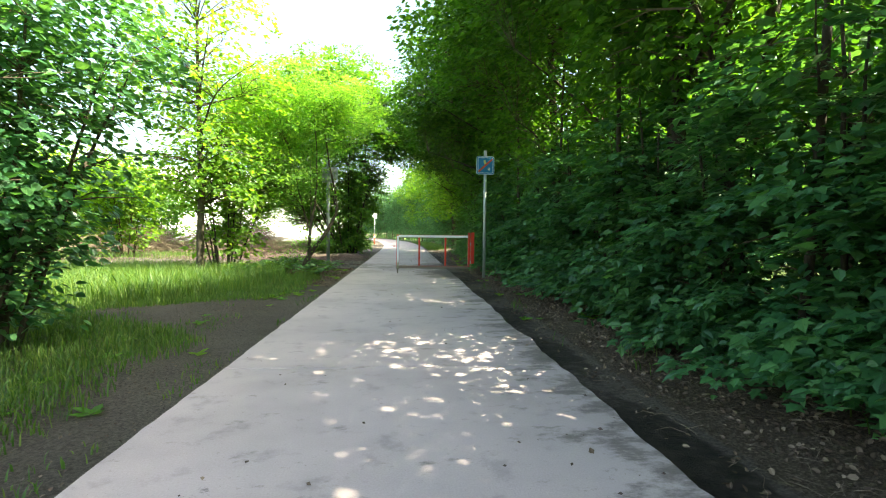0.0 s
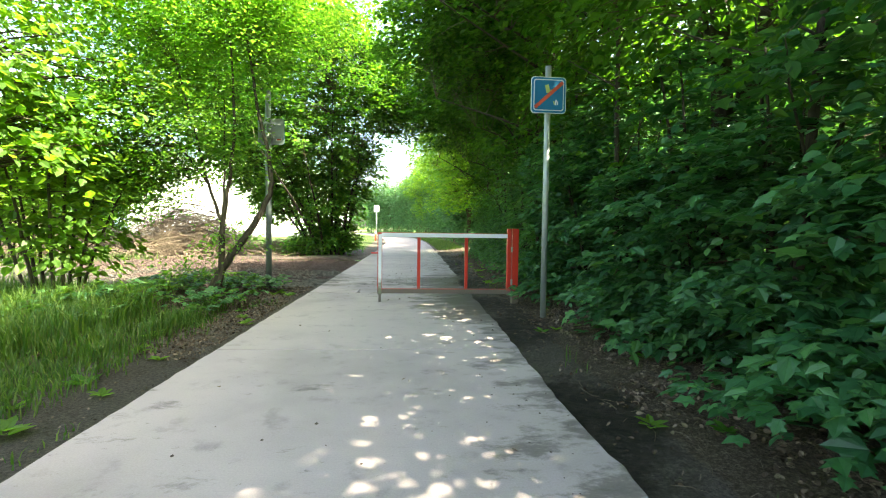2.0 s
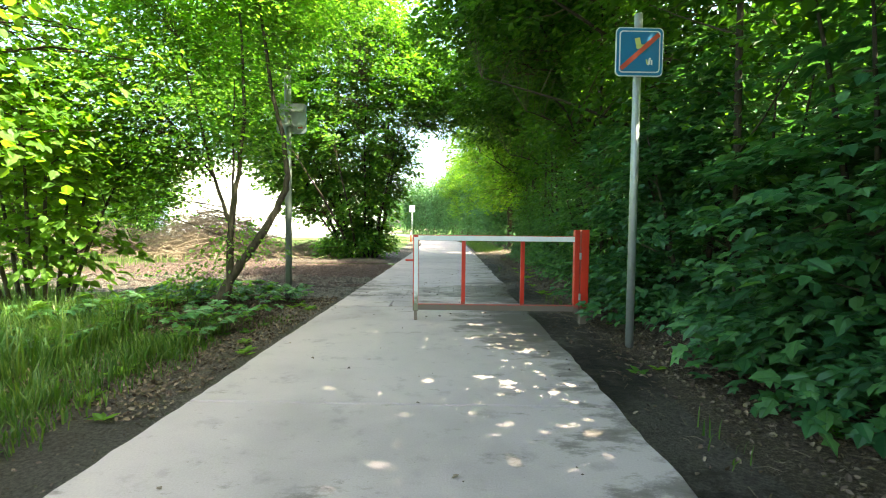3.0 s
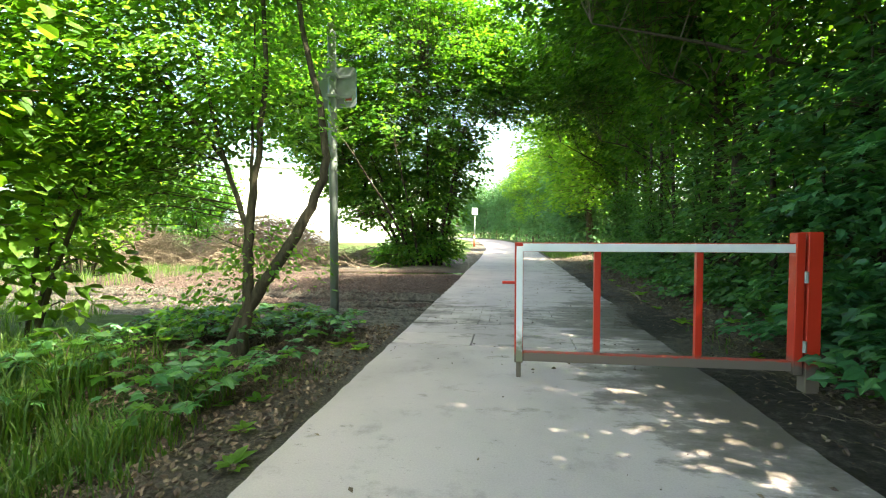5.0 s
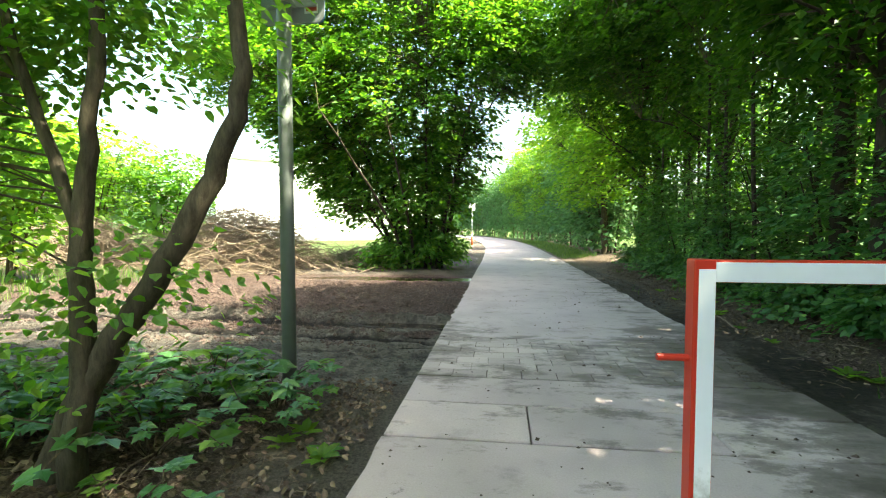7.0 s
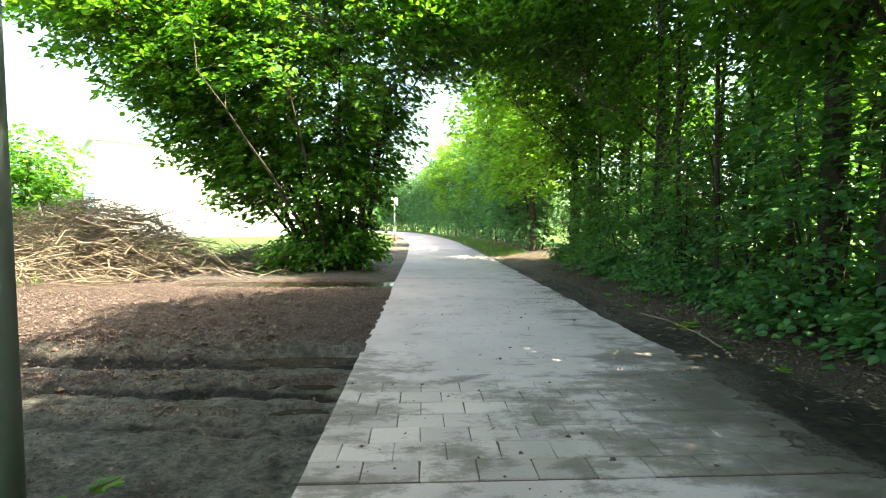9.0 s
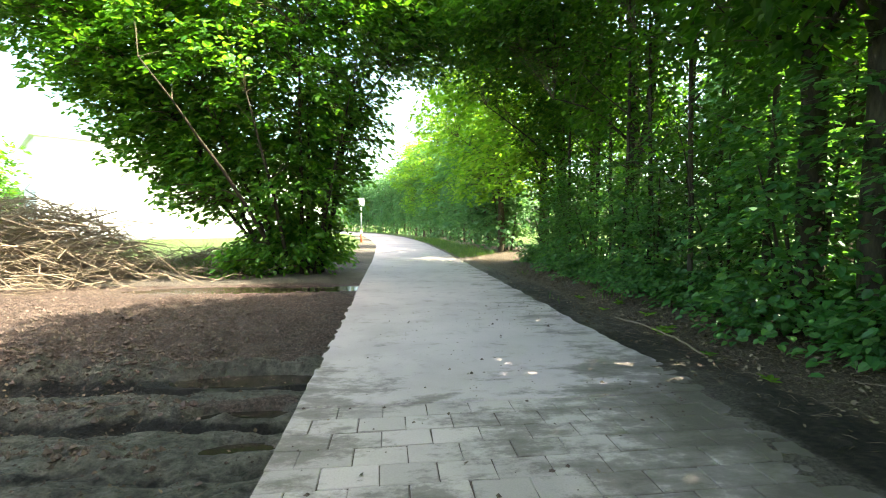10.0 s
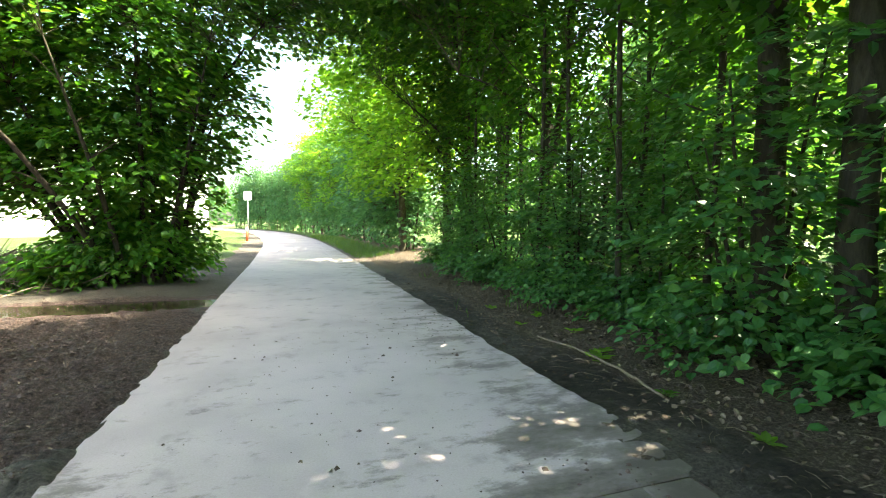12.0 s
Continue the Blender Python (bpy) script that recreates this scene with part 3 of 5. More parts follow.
def build_path():
    rng = np.random.default_rng(3)
    way = thing("pavement", "pale worn concrete path with cross joints and a block-paved crossing", "path", kind="structure")
    joints = [-30, -22.5, -15.8, -9.1, -2.47, 4.2, 10.87, 14.86]
    for a, b in zip(joints, joints[1:]):
        part_mesh("slab", slab_mesh(a, b, rng), way)
    joints = [17.43, 24.3, 31, 37.6, 44.3, 51, 57.6, 64.3, 71, 78, 86, 95]
    for a, b in zip(joints, joints[1:]):
        part_mesh("slab", slab_mesh(a, b, rng), way)
    # mended strip between the gate and the crossing
    for lo, hi, tilt in (((-1.62, 14.872), (-0.72, 15.43), 0.004), ((-0.71, 14.875), (0.42, 15.43), 0.0), ((0.432, 14.875), (1.44, 15.43), -0.006)):
        s = part("slab", box((lo[0], lo[1], -0.14), (hi[0], hi[1], -0.001 + tilt), 0.008), MENDED if tilt else CONCRETE, way)
    part("slab", box((-1.62, 15.44, -0.14), (1.42, 16.02, -0.002), 0.008), CONCRETE, way)
    # blocks in running bond
    shapes = []
    for k in range(4):
        bm = box((0.0025, 0.0025, -0.10), (0.2975, 0.1965, 0.0), 0.005)
        for v in bm.verts:
            v.co += Vector(rng.normal(0, 0.0015, 3))
        me = bpy.data.meshes.new("paving_block")
        bm.to_mesh(me)
        bm.free()
        me.materials.append(BLOCK)
        shapes.append(me)
    for r in range(7):
        x0 = -1.62 + (0.15 if r % 2 else 0.0)
        spots = [(x0 + 0.30 * c, 1.0) for c in range(10 - r % 2)]
        if r % 2:
            spots += [(-1.62, 0.5), (-1.62 + 0.15 + 2.7, 0.5)]
        for x, w in spots:
            b = new("paving_block", shapes[int(rng.integers(4))])
            b.parent = way
            b.matrix_basis = pose(x, 16.03 + 0.199 * r, rng.normal(-0.0015, 0.001), rng.normal(0, 0.16), rng.normal(0, 0.16), rng.normal(0, 0.5)) @ Matrix.Diagonal((w, 1, 1, 1))
    part("block_bed", box((-1.61, 16.03, -0.13), (1.40, 17.425, -0.0085), 0.004), CLOD, way, "earth packed between the blocks")


build_path()


def build_puddles():
    for (cx, cy, rx, ry, z) in PUDDLES:
        a = np.linspace(0, 2 * np.pi, 40, endpoint=False)
        r = 1.08 + 0.10 * np.sin(3 * a + cx) + 0.07 * np.sin(7 * a + 2 * cy) + 0.05 * np.sin(13 * a)
        top = np.stack([np.minimum(cx + rx * r * np.cos(a), -1.60), cy + ry * r * np.sin(a), np.full(40, z)], -1)
        bed = top * [1, 1, 0] + [0, 0, z - 0.03]
        i = np.arange(40)
        sides = np.stack([40 + i, 40 + (i + 1) % 40, (i + 1) % 40, i], -1)
        me = mesh_of("puddle", np.concatenate([top, bed]), [sides, i[None, :]], WATER)
        tagged(new("puddle", me), "shallow brown puddle of muddy water in a wheel rut", "puddle", "puddles in the ruts", "structure")


build_puddles()


# ---- gate, signs ----
def build_gate():
    g = thing("barrier_gate", "red and white steel swing barrier gate across half the path", "gate", (0.01, 13.85, 0.0))
    x0, x1, top = -0.26, 1.92, 1.165
    part("top_rail", box((x0 + 0.075, -0.035, top - 0.075), (x1, 0.035, top), 0.004), RED, g)
    part("rail_band", box((x0 + 0.0685, -0.0395, top - 0.073), (x1, -0.0355, top - 0.006), 0.001), WHITE, g, "white painted front of the top rail")
    part("end_post", box((x0, -0.035, 0.13), (x0 + 0.072, 0.035, top + 0.002), 0.004), RED, g)
    part("end_band", box((x0 + 0.014, -0.0395, 0.14), (x0 + 0.068, -0.0355, top - 0.03), 0.001), WHITE, g, "white painted front of the end post, worn below")
    part("foot", box((x0 + 0.016, -0.02, -0.004), (x0 + 0.056, 0.02, 0.13), 0.003), RED_WORN, g, "thin rusty steel foot")
    part("bottom_rail", box((x0 + 0.072, -0.03, 0.145), (x1, 0.03, 0.225), 0.004), RED_WORN, g)
    for x in (0.40, 1.20):
        part("upright", box((x, -0.026, 0.225), (x + 0.052, 0.026, top - 0.075), 0.003), RED, g)
    part("hinge_stile", box((x1, -0.05, 0.12), (x1 + 0.068, 0.05, top + 0.085), 0.006), RED, g)
    bm = bmesh.new()
    bmesh.ops.create_cone(bm, cap_ends=True, segments=12, radius1=0.013, radius2=0.013, depth=0.11, matrix=pose(x0 - 0.05, 0.0, 0.82, 0, 90, 0))
    part("latch_pin", bm, RED, g)
    post = part("gate_post", box((x1 + 0.085, -0.055, -0.05), (x1 + 0.19, 0.055, top + 0.09), 0.006), RED, g)
    for z in (0.35, 0.9):
        bm = bmesh.new()
        bmesh.ops.create_cone(bm, cap_ends=True, segments=12, radius1=0.018, radius2=0.018, depth=0.09, matrix=pose(x1 + 0.077, -0.045, z))
        part("hinge", bm, STEEL, post)


def rounded_plate(w, h, r, t, y=0.0):
    bm = bmesh.new()
    vs = []
    for cx, cz, a0 in ((w / 2 - r, h / 2 - r, 0), (-w / 2 + r, h / 2 - r, 90), (-w / 2 + r, -h / 2 + r, 180), (w / 2 - r, -h / 2 + r, 270)):
        for k in range(6):
            a = radians(a0 + 18 * k)
            vs.append(bm.verts.new((cx + r * math.cos(a), y, cz + r * math.sin(a))))
    f = bm.faces.new(vs)
    ext = bmesh.ops.extrude_face_region(bm, geom=[f])
    for v in ext["geom"]:
        if isinstance(v, bmesh.types.BMVert):
            v.co.y += t
    bmesh.ops.recalc_face_normals(bm, faces=list(bm.faces))
    return bm


def pole_mesh(r, h):
    bm = bmesh.new()
    bmesh.ops.create_cone(bm, cap_ends=True, segments=20, radius1=r, radius2=r, depth=h + 0.1, matrix=pose(0, 0, h / 2 - 0.05))
    for f in bm.faces:
        f.smooth = len(f.verts) == 4
    return bm


def build_sign_front():
    s = thing("road_sign", "blue square traffic sign with red diagonal on a galvanised pole", "sign", (2.22, 12.62, 0.02), 2)
    part("pole", pole_mesh(0.042, 3.52), STEEL, s)
    plate = part("plate", rounded_plate(0.50, 0.50, 0.05, 0.012, -0.075), SIGN_WHITE, s, "white edged plate")
    for ob in (plate,):
        ob.location = (-0.015, 0, 3.10)
    part("face", rounded_plate(0.482, 0.482, 0.045, 0.003, -0.0785), SIGN_BLUE, plate, "blue rim")
    part("border", rounded_plate(0.43, 0.43, 0.035, 0.003, -0.082), SIGN_WHITE, plate, "white border line")
    part("field", rounded_plate(0.405, 0.405, 0.03, 0.003, -0.0855), SIGN_BLUE, plate, "blue field")
    bm = box((-0.265, -0.0900, -0.024), (0.265, -0.0875, 0.024), 0)
    bmesh.ops.rotate(bm, verts=list(bm.verts), matrix=Matrix.Rotation(radians(-42), 3, "Y"))
    part("diagonal", bm, SIGN_RED, plate, "faded red diagonal stripe")
    for n, (x, z, w, h, mat) in enumerate(((-0.02, 0.085, 0.055, 0.11, SIGN_YELLOW), (0.02, 0.055, 0.05, 0.035, SIGN_YELLOW), (0.10, -0.10, 0.022, 0.075, SIGN_WHITE), (0.075, -0.105, 0.016, 0.05, SIGN_YELLOW), (0.125, -0.11, 0.016, 0.05, SIGN_WHITE))):
        bm = box((x - w / 2, -0.0898, z - h / 2), (x + w / 2, -0.0875, z + h / 2), 0)
        bmesh.ops.rotate(bm, verts=list(bm.verts), cent=(x, 0, z), matrix=Matrix.Rotation(radians(12 * (n % 3 - 1)), 3, "Y"))
        part("pictogram", bm, mat, plate, "faded pictogram")
    for z in (2.98, 3.22):
        part("clamp", box((-0.055, -0.066, z - 0.02), (0.055, 0.046, z + 0.02), 0.006), STEEL, s)


def build_sign_back():
    s = thing("road_sign", "traffic sign seen from its grey back on a dull pole", "sign", (-2.57, 15.57, -0.02), 0)
    part("pole", pole_mesh(0.055, 3.95), POLE_DULL, s)
    plate = part("plate", rounded_plate(0.52, 0.52, 0.06, 0.012, 0.085), PLATE_BACK, s, "bare grey back")
    plate.location = (0.03, 0, 3.16)
    part("rim", rounded_plate(0.525, 0.525, 0.06, 0.004, 0.0985), SIGN_BLUE, plate)
    for z in (-0.13, 0.13):
        part("rail", box((-0.20, 0.060, z - 0.015), (0.20, 0.084, z + 0.015), 0.003), STEEL, plate)
    part("sticker", box((0.10, 0.0825, -0.19), (0.21, 0.0845, -0.12), 0), SIGN_WHITE, plate, "small white sticker")
    part("sticker_band", box((0.115, 0.080, -0.172), (0.20, 0.0822, -0.138), 0), SIGN_RED, plate, "red print on the sticker")
    for z in (3.03, 3.29):
        part("clamp", box((-0.068, -0.06, z - 0.02), (0.068, 0.062, z + 0.02), 0.006), STEEL, s)


build_gate()
build_sign_front()
build_sign_back()

far = thing("small_sign", "small pale sign on a thin post beside the bend", "sign", (-3.3, 50, -0.02), 6)
part("pole", pole_mesh(0.04, 2.9), STEEL, far)
part("plate", rounded_plate(0.5, 0.6, 0.05, 0.02, -0.06), SIGN_WHITE, far).location = (0, 0, 3.0)
bol = thing("bollard", "short red and white post beside the path", "bollard", (-3.05, 46.0, -0.02))
part("post", pole_mesh(0.07, 0.95), POST_RED, bol)
part("band", pole_mesh(0.072, 0.12), SIGN_WHITE, bol).location = (0, 0, 0.72)


# ---- hedge of shrubs beside the path ----
def build_hedge():
    kinds = []
    for k in range(5):
        rng = np.random.default_rng(20 + k)
        leaf = LEAF_DEEP if k < 3 else LEAF_EDGE
        s = thing("hedge_shrub", "dense dark green broadleaf shrub at the edge of the wood" if k < 3 else "mid-green loose-leaved shrub at the edge of the wood", "shrub", (0, 0, 0), group="shrubs along the path")
        limbs = []
        for i in range(6):
            a = 2 * np.pi * i / 6 + rng.random()
            h, r = rng.uniform(1.8, 3.3), rng.uniform(0.3, 0.8)
            limbs.append([(0.1 * np.cos(a), 0.1 * np.sin(a), -0.05, 0.028), (0.5 * r * np.cos(a), 0.5 * r * np.sin(a), 0.5 * h, 0.02), (r * np.cos(a), r * np.sin(a), h, 0.008)])
        h = (2.9, 3.4, 2.6, 2.7, 3.2)[k]
        blobs = [(0, 0, 0.36 * h, 0.85, 1.0, 0.36 * h, 130), (0.1, 0, 0.72 * h, 0.75, 0.95, 0.34 * h, 90), (-0.35, 0.2, 0.42, 0.62, 0.8, 0.38, 60), (-0.2, -0.1, 0.18, 0.75, 0.9, 0.16, 26), (-0.55, 0, 0.28, 0.5, 0.9, 0.22, 24), (0.55, 0, 0.28, 0.5, 0.9, 0.22, 24)]
        inner = [(x, y, z, 0.86 * a, 0.9 * b, 0.9 * c, 0.45 * n) for x, y, z, a, b, c, n in blobs]
        plant(s, rng, limbs, inner, leaf, BARK_DARK, TWIG, per=16, spread=0.34, size=0.10, wide=0.8, trunks=0, crown="foliage", tilt=0.6, deep=0.2)
        fans(s, rng, [(x, y, z, 1.04 * a, 1.04 * b, c, 0.26 * n) for x, y, z, a, b, c, n in blobs], (0, 0, 0.4 * h), leaf, size=0.13 if k < 3 else 0.105, lobed=k != 4, wide=0.95 if k != 4 else 0.8)
        kinds.append(s)
    rng = np.random.default_rng(7)
    first = set()
    y = -3.2
    n = 0
    while y < 28.2:
        k = int(rng.integers(3)) if y < 15.5 else 3 + int(rng.integers(2))
        x = 3.45 + rng.uniform(-0.12, 0.2) + 0.25 * (y > 26)
        m = pose(x, y, 0.10, 0, 0, rng.uniform(-35, 35) + 180 * int(rng.integers(2))) @ Matrix.Scale(rng.uniform(0.9, 1.12) * (0.8 if y > 19 else 1.0), 4)
        if k not in first:
            kinds[k].matrix_basis = m
            first.add(k)
        else:
            copy_thing(kinds[k], pose(*m.translation, 0, 0, math.degrees(m.to_euler().z)) @ Matrix.Scale(m.to_scale().x, 4) @ Matrix.Diagonal([1 / c for c in kinds[k].scale] + [1]))
        y += rng.uniform(1.15, 1.45)
        n += 1


build_hedge()


# ---- the wood's trees over the path ----
def build_wood():
    kinds = []
    for k in range(3):
        rng = np.random.default_rng(40 + k)
        t = thing("woodland_tree", "slender dark-barked tree leaning over the path", "tree", group="trees of the wood")
        fork = (2.0, 3.2, 2.6)[k]
        limbs = [[(0, 0, -0.1, 0.13), (0.05, 0.05, fork, 0.11), (0.0, 0.2, 5.2, 0.08), (-0.3, 0.2, 9.2, 0.025)],
                 [(0.05, 0.05, fork - 0.15, 0.085), (0.35, -0.3, fork + 1.4, 0.07), (0.5, -0.5, 8.4, 0.02)]]
        for i in range(6):
            a = np.pi + rng.uniform(-1.3, 1.3)
            z, r = rng.uniform(2.6, 6.8), rng.uniform(1.5, 3.3)
            limbs.append([(0, 0.1, z, 0.035), (0.5 * r * np.cos(a), 0.5 * r * np.sin(a), z + 0.7, 0.024), (r * np.cos(a), r * np.sin(a), z + rng.uniform(0.5, 1.6), 0.008)])
        blobs = [(-1.7, 0, 5.8, 2.5, 2.0, 1.5, 240), (-1.0, 0, 7.6, 2.9, 2.2, 1.7, 290), (-0.2, 0.1, 3.9, 1.2, 1.6, 1.3, 130), (0.2, 0, 9.4, 2.3, 1.9, 1.3, 190)]
        plant(t, rng, limbs, blobs, LEAF_TREE, BARK_DARK, TWIG, per=17, spread=0.38, size=0.15, fine=False, trunks=2)
        kinds.append(t)
    rng = np.random.default_rng(9)
    spots = [(3.9, -4.5), (4.2, -1.6), (3.8, 1.6), (3.75, 5.05), (3.6, 5.8), (4.3, 8.6), (3.7, 11.0), (4.0, 13.9), (3.7, 15.8), (3.35, 17.85), (3.35, 18.5), (5.6, 20.2), (3.8, 22.9), (4.1, 25.2), (3.9, 27.0)]
    for n, (x, y) in enumerate(spots):
        m = pose(x, y, 0.1, 0, 0, rng.uniform(-25, 25))
        if n < 3:
            kinds[n].matrix_basis = m
        else:
            copy_thing(kinds[(n * 7) % 3], m)


build_wood()


def build_saplings():
    kinds = []
    for k in range(3):
        rng = np.random.default_rng(50 + k)
        s = thing("sapling", "thin bare-stemmed sapling at the edge of the wood", "tree", group="saplings of the wood edge")
        lean = rng.normal(0, 0.18, 2)
        limbs = [[(0, 0, -0.1, 0.04), (lean[0], lean[1], 2.6, 0.032), (1.6 * lean[0], 0.6 * lean[1], 6.4, 0.012)]]
        for i in range(5):
            a, z, r = rng.random() * 6.28, rng.uniform(1.4, 4.8), rng.uniform(0.5, 1.1)
            limbs.append([(lean[0] * z / 2.6, lean[1] * z / 2.6, z, 0.012), (0.6 * r * np.cos(a), 0.6 * r * np.sin(a), z + 0.4, 0.008), (r * np.cos(a), r * np.sin(a), z + 0.7, 0.004)])
        plant(s, rng, limbs, [(0, 0, 4.6, 1.0, 1.0, 1.8, 60), (0, 0, 2.4, 0.8, 0.8, 0.9, 16)], LEAF_TREE, BARK_DARK, TWIG, per=14, spread=0.32, size=0.11, fine=False, twig_r=0.005)
        kinds.append(s)
    rng = np.random.default_rng(59)
    for n, y in enumerate((1.0, 3.4, 6.6, 9.4, 12.3, 14.6, 16.4, 19.2, 20.2, 21.3, 22.1, 23.4, 24.0, 24.9, 25.8, 26.6, 20.7, 20.0, 21.6)):
        m = pose(3.15 + 0.35 * rng.random() + 0.2 * (y > 23) + 0.7 * (n > 15), y, 0.1, 0, 0, rng.uniform(0, 360))
        if n < 3:
            kinds[n].matrix_basis = m
        else:
            copy_thing(kinds[n % 3], m)


build_saplings()


# ---- trees and bushes on the field side ----
def build_left():
    rng = np.random.default_rng(61)
    t = thing("small_tree", "twin-stemmed young tree with one leaning trunk", "tree", (-2.87, 14.1, 0.0))
    limbs = [[(-0.10, 0, -0.1, 0.066), (-0.05, 0, 0.5, 0.058), (0.0, 0, 0.86, 0.052), (0.0, -0.02, 1.3, 0.046), (0.10, -0.03, 1.75, 0.034), (0.16, -0.05, 2.2, 0.03), (0.25, 0, 3.2, 0.022), (0.1, 0, 4.8, 0.01)],
             [(-0.30, 0.02, -0.1, 0.085), (-0.15, 0.02, 0.30, 0.072), (0.03, 0.03, 0.59, 0.066), (0.27, 0.03, 0.91, 0.061), (0.53, 0.04, 1.31, 0.054), (0.75, 0.04, 1.7, 0.046), (0.84, 0.05, 2.05, 0.039), (0.72, 0.05, 2.6, 0.033), (0.54, 0.05, 3.3, 0.026), (0.25, 0.2, 5.4, 0.012)],
             [(0.0, -0.02, 1.28, 0.034), (-0.10, -0.04, 1.6, 0.028), (-0.21, -0.06, 1.95, 0.024), (-0.32, -0.1, 2.5, 0.018), (-0.6, -0.2, 3.8, 0.008)],
             [(0.0, -0.02, 1.32, 0.020), (0.02, 0.05, 2.0, 0.016), (-0.05, 0.25, 3.4, 0.008)],
             [(-0.21, -0.06, 1.95, 0.018), (-0.7, -0.2, 2.7, 0.012), (-1.3, -0.3, 3.3, 0.006)]]
    blobs = [(-1.15, -0.1, 2.9, 1.7, 1.4, 1.0, 420), (-0.1, 0.2, 4.35, 1.5, 1.4, 1.0, 430), (-0.3, 0.1, 5.3, 2.1, 1.6, 1.0, 400), (1.0, 0.4, 5.0, 1.3, 1.2, 0.9, 200), (-1.3, -0.2, 2.1, 0.9, 0.7, 0.6, 90), (-0.5, -0.1, 0.5, 0.5, 0.45, 0.35, 10), (-1.7, 0.3, 1.9, 1.0, 0.8, 0.6, 120), (-0.5, 0.1, 2.4, 0.7, 0.6, 0.5, 50), (0.5, 0.1, 2.3, 0.4, 0.4, 0.4, 14), (0.15, 0.1, 1.0, 0.5, 0.4, 0.3, 14), (-2.0, 0, 4.4, 1.5, 1.4, 1.2, 230)]
    plant(t, rng, limbs, blobs, LEAF_SUNNY, BARK, TWIG, per=30, spread=0.36, size=0.064, trunks=2, twig_r=0.003, twigs=0.12)

    rng = np.random.default_rng(62)
    t = thing("young_maple", "tall thin sunlit tree in the long grass", "tree", (-5.4, 12.5, 0.0))
    limbs = [[(0, 0, -0.1, 0.11), (0.02, 0.02, 1.5, 0.095), (0.05, 0, 3.2, 0.075), (-0.1, 0.1, 7.8, 0.02)]]
    limbs.append([(0.05, 0, 3.6, 0.03), (0.7, -1.1, 4.3, 0.02), (1.5, -2.0, 4.6, 0.012), (2.3, -2.3, 4.9, 0.005)])
    for i in range(9):
        a, z = rng.random() * 6.28, rng.uniform(2.0, 6.4)
        r = rng.uniform(1.2, 2.2)
        limbs.append([(0.03, 0, z, 0.035), (0.5 * r * np.cos(a), 0.5 * r * np.sin(a), z + 0.4, 0.02), (r * np.cos(a), r * np.sin(a), z + 1.0, 0.006)])
    blobs = [(0.2, 0, 3.0, 2.0, 2.0, 1.2, 190), (0, 0, 5.0, 2.3, 2.2, 1.3, 200), (0, 0, 7.0, 1.8, 1.8, 1.5, 120)]
    plant(t, rng, limbs, blobs, LEAF_LIGHT, BARK, TWIG, per=14, spread=0.38, size=0.13)

    def bush(name, label, at, h, r, seed, leaf, n, size=0.11, group="", base_r=0.25, per=15, fine=True, stems=9):
        rng = np.random.default_rng(seed)
        b = thing(name, label, "shrub", at, group=group)
        limbs = []
        for i in range(stems):
            a, rr, hh = 2 * np.pi * i / stems + rng.random() * 0.5, r * rng.uniform(0.35, 0.85), h * rng.uniform(0.7, 0.98)
            limbs.append([(base_r * np.cos(a), base_r * np.sin(a), -0.1, 0.012 * h ** 0.7), (base_r * np.cos(a) + 0.3 * rr * np.cos(a), base_r * np.sin(a) + 0.3 * rr * np.sin(a), 0.45 * hh, 0.009 * h ** 0.7), (rr * np.cos(a), rr * np.sin(a), hh, 0.006)])
        blobs = [(0, 0, 0.42 * h, 0.72 * r, 0.72 * r, 0.36 * h, 0.42 * n), (0, 0, 0.72 * h, r, r, 0.30 * h, 0.58 * n)]
        return plant(b, rng, limbs, blobs, leaf, BARK, TWIG, per=per, spread=0.34, size=size, fine=fine, trunks=0, crown="foliage")

    bush("hazel_shrub", "light green many-stemmed hazel shrub in the long grass", (-5.15, 13.5, 0), 3.4, 1.5, 63, LEAF_LIGHT, 180, 0.16)
    bush("verge_shrub", "leafy shrub hanging over the turf verge", (-4.3, 5.0, 0), 4.6, 1.8, 64, LEAF_DEEP, 800, 0.11)
    bush("verge_shrub", "low leafy shrub at the foot of a taller one", (-4.3, 4.7, 0), 1.9, 1.15, 65, LEAF_DEEP, 260, 0.10)
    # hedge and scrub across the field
    for i, (x, y, h, r, leaf) in enumerate(((-15.4, 30.5, 4.6, 2.4, LEAF_HAZEL), (-17.0, 28.0, 5.4, 2.8, LEAF_LIGHT), (-12.2, 21.0, 4.4, 2.0, LEAF_LIGHT), (-18.5, 27, 6.0, 3.2, LEAF_LIGHT), (-16.5, 18.5, 5.5, 2.8, LEAF_LIGHT), (-13.8, 12.8, 5.5, 2.5, LEAF_LIGHT), (-22.6, 34.0, 5.6, 2.4, LEAF_FAR_HAZED), (-29.0, 42.5, 6.6, 3.0, LEAF_FAR_HAZED))):
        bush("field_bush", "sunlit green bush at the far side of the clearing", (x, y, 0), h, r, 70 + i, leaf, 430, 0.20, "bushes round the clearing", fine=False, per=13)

    # the big hazel beside the crossing
    rng = np.random.default_rng(90)
    b = thing("hazel_bush", "huge vase-shaped hazel bush beside the path", "bush", (-3.35, 26.4, 0))
    limbs = []
